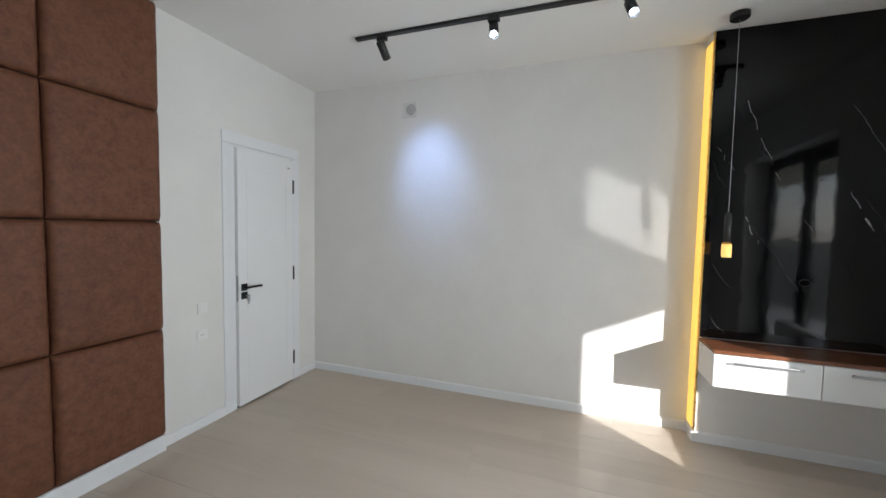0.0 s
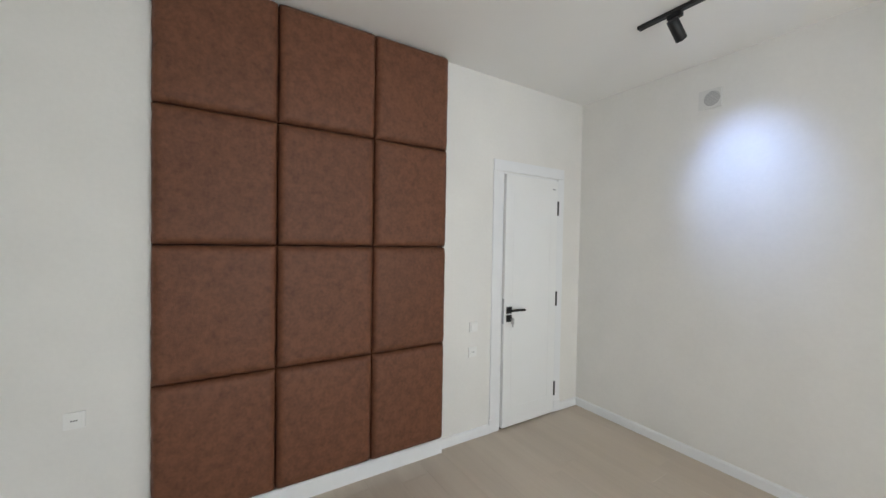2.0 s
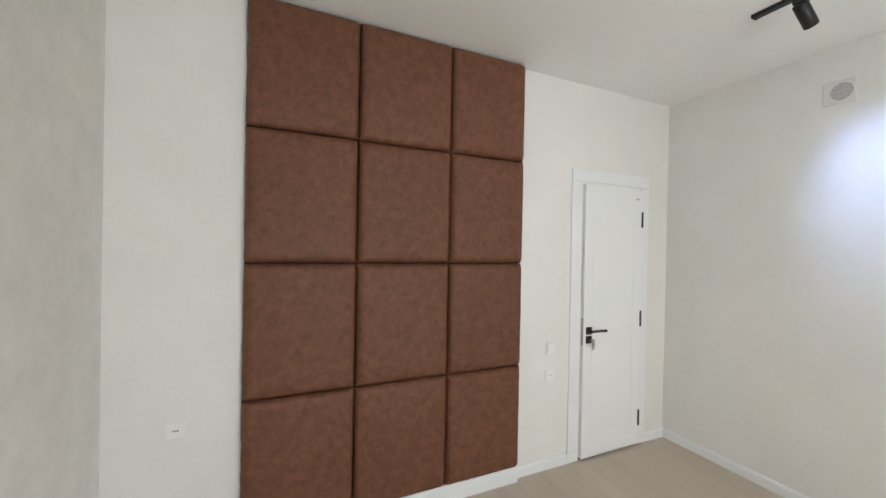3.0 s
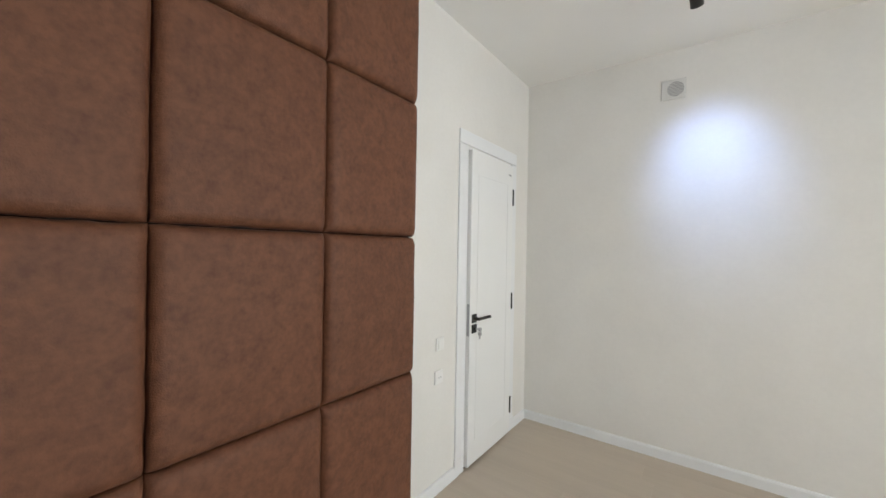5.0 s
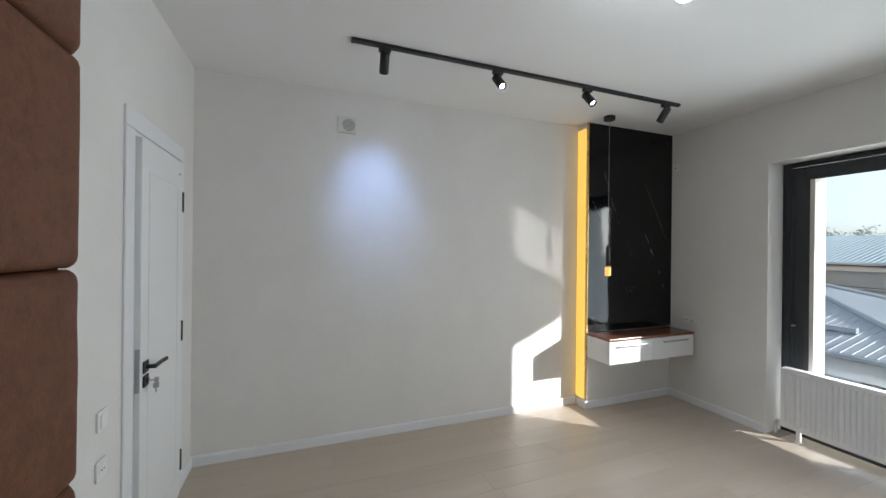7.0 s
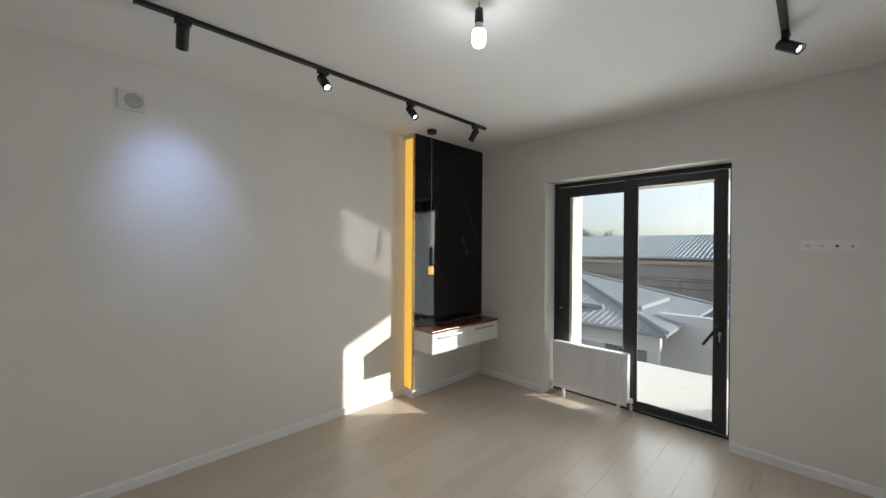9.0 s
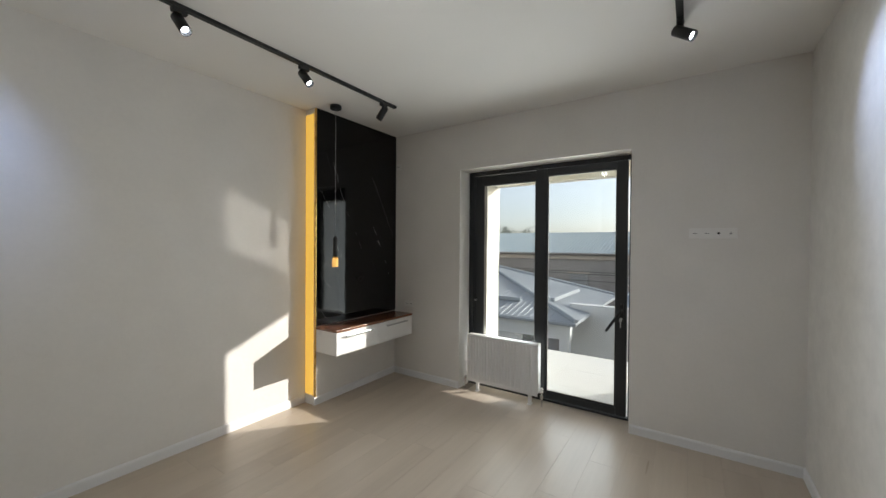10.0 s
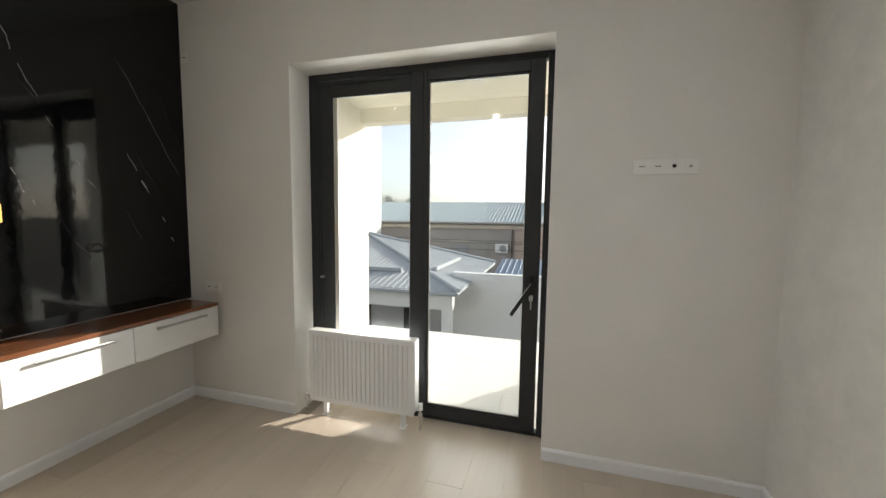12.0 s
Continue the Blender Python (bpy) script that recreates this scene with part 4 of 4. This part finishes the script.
quad_prism(bm, [(13.2, -5.0, 2.72), (15.6, -5.0, 3.00), (15.6, 2.55, 3.00), (13.2, 2.55, 2.72)], 0.06)
sr = part("roof", bm, BLUE, shed, "blue ribbed metal roof")
roof_ribs("seam", sr, (13.2, -4.9, 2.72), (13.2, 2.5, 2.72), (15.6, -4.9, 3.0), (15.6, 2.5, 3.0), 34, 0.06, 0.025, BLUE)
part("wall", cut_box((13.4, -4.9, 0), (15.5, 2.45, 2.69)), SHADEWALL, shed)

far = thing("long_building", (30.0, 0, -3.4), "long two-storey grey-brown building with a bluish ribbed metal roof", "building")
part("wall", cut_box((0, -22, 0), (9, 30, 4.05)), FAR_WALL, far, "grey-brown wall")
part("lit_wall_slab", cut_box((-0.10, -22, 0), (-0.01, 3.35, 3.75)), PINK_LIT_WALL, far, "pinkish wall right of the downpipe, light put into its colour")
part("cornice", cut_box((-0.25, -22, 3.78), (-0.005, 30, 4.12), 0.03), BAND, far, "cream cornice band")
part("gutter", cut_box((-0.62, -22.2, 4.18), (-0.45, 30.2, 4.33), 0.04), FAR_WALL, far)
bm = bmesh.new()
quad_prism(bm, [(-0.6, -22.4, 4.32), (7.0, -22.4, 6.22), (7.0, 30.4, 6.22), (-0.6, 30.4, 4.32)], 0.12)
quad_prism(bm, [(7.0, -22.4, 6.22), (14.6, -22.4, 4.32), (14.6, 30.4, 4.32), (7.0, 30.4, 6.22)], 0.12)
fr = part("roof", bm, ROOF_FAR, far, "bluish grey ribbed metal roof")
roof_ribs("seam", fr, (-0.6, -8, 4.32), (-0.6, 22, 4.32), (7.0, -8, 6.22), (7.0, 22, 6.22), 105, 0.10, 0.035, ROOF_FAR)
bm = bmesh.new()
tube(bm, (-0.16, 3.55, 0.4), (-0.16, 3.55, 4.1), 0.06, seg=10)
part("downpipe", bm, mat("brown_pipe", (0.12, 0.07, 0.06), 0.5), far, "brown downpipe")
for y0, y1, z0, z1 in ((7.2, 8.6, 1.4, 2.6), (12.5, 14.0, 1.4, 2.6), (-1.2, 0.2, 1.4, 2.6)):
    w_ = part("window", cut_box((-0.13, y0, z0), (-0.012, y1, z1), 0.02), GREY, far, "dim window")
    part("lintel", cut_box((-0.17, y0 - 0.15, z1 + 0.01), (-0.015, y1 + 0.15, z1 + 0.16)), BAND, w_)
ac = thing("air_conditioner", (29.97, 4.36, -1.50), "white outdoor air conditioner unit on the far wall", "air conditioner")
part("case", cut_box((-0.42, -0.50, 0), (-0.02, 0.50, 0.70), 0.03, 2), PLASTIC, ac)
bm = bmesh.new()
tube(bm, (-0.43, -0.12, 0.35), (-0.421, -0.12, 0.35), 0.28, seg=24)
part("fan_grille", bm, GREY, ac, "dark round fan grille")
for k_, z_ in enumerate((-0.10, -0.55, 0.05)):
    bm = bmesh.new()
    cord(bm, [(25.0, -20 + i * 2.5, z_ - 0.45 * math.sin(math.pi * i / 20) + 0.012 * i) for i in range(21)], 0.018, 6)
    tagged(part("overhead_cable", bm, RUBBER, None), "thin dark overhead cable before the far building", "cable", "overhead cables")
    
tower = thing("white_building", (0, 0, -3.4), "tall plain white rendered building in full sun", "building")
part("wall", cut_box((20.5, 14.2, 0), (28.3, 24, 19.0)), RENDER_WHITE, tower)
part("roof", cut_box((20.3, 14.0, 19.01), (28.5, 24.2, 19.25)), ROOF, tower)


def tree(x, y, z, height, seed):
    """Tapered trunk with limbs and a loose crown of small leaves."""
    rnd = random.Random(seed)
    t_ = thing("tree", (x, y, z), "leafy tree behind the roofs, its green greyed for haze", "tree")
    bm = bmesh.new()
    tube(bm, (0, 0, 0), (0, 0, height * 0.75), 0.22, 0.07, 10)
    tips = []
    for i in range(12):
        a, h0 = i * 2.4, height * (0.45 + 0.03 * i)
        tip = (math.cos(a) * height * 0.17, math.sin(a) * height * 0.22, h0 + height * 0.14)
        tube(bm, (0, 0, h0), tip, 0.06, 0.02, 6)
        tips.append(Vector(tip))
    part("trunk", bm, mat("bark", (0.10, 0.07, 0.05), 0.9), t_)
    verts, faces = [], []
    for i in range(2600):
        c = rnd.choice(tips)
        p = c + Vector((rnd.gauss(0, 0.42), rnd.gauss(0, 0.42), rnd.gauss(0, 0.36)))
        u = Vector((rnd.uniform(-1, 1), rnd.uniform(-1, 1), rnd.uniform(-1, 1))).normalized() * 0.11
        w = u.orthogonal().normalized() * 0.06
        b = len(verts)
        verts += [p - u, p + w, p + u, p - w]
        faces.append((b, b + 1, b + 2, b + 3))
    me = bpy.data.meshes.new("crown")
    me.from_pydata([tuple(v) for v in verts], [], faces)
    me.materials.append(HAZED_LEAF)
    c = new("crown", me)
    c.parent = t_



tree(44.0, 19.4, -3.4, 7.3, 3)

# ---- tiles of the balcony ----
ti = 0.598
tile_me = mesh_of("tile", cut_box((0, 0, -0.0035), (ti, ti, 0.0), 0.0012), TILE)
nx, ny = int((bx1 - bx0 + 0.1) / 0.6) + 1, 12
for i in range(nx):
    for j in range(ny):
        x, y = bx0 - 0.098 + i * 0.6, -4.40 + j * 0.6
        if y >= 2.83:
            continue
        wx, wy = min(ti, bx1 - x), min(ti, 2.838 - y)
        if wx < 0.03 or wy < 0.03:
            continue
        if wx < ti - 0.001 or wy < ti - 0.001:
            me = mesh_of("tile", cut_box((0, 0, -0.0035), (wx, wy, 0.0), 0.0012), TILE)
        else:
            me = tile_me
        ob = new("tile", me)
        ob.location = (x, y, BZ)
        ob.parent = bpy.data.objects["balcony_floor"]

# ---- floor boards ----
PW, PL = 0.190, 1.285
rnd = random.Random(5)
y = 0.865 - 7 * PW
while y < YF:
    y0, y1 = max(y, YS), min(y + PW, YF)
    x = XL - rnd.uniform(0.05, 1.2)
    if y1 - y0 > 0.01:
        while x < XR + T:
            x0, x1 = max(x, XL), min(x + PL, XR if not (WY0 < (y0 + y1) / 2 < WY1) else FX0 + 0.02)
            if x1 - x0 > 0.02:
                me = mesh_of("board", cut_box((x0 + 0.0003, y0 + 0.0003, -0.0039), (x1 - 0.0003, y1 - 0.0003, 0.0), 0.0006), FLOOR)
                ob = new("board", me)
                ob.parent = floor
            x += PL
    y += PW
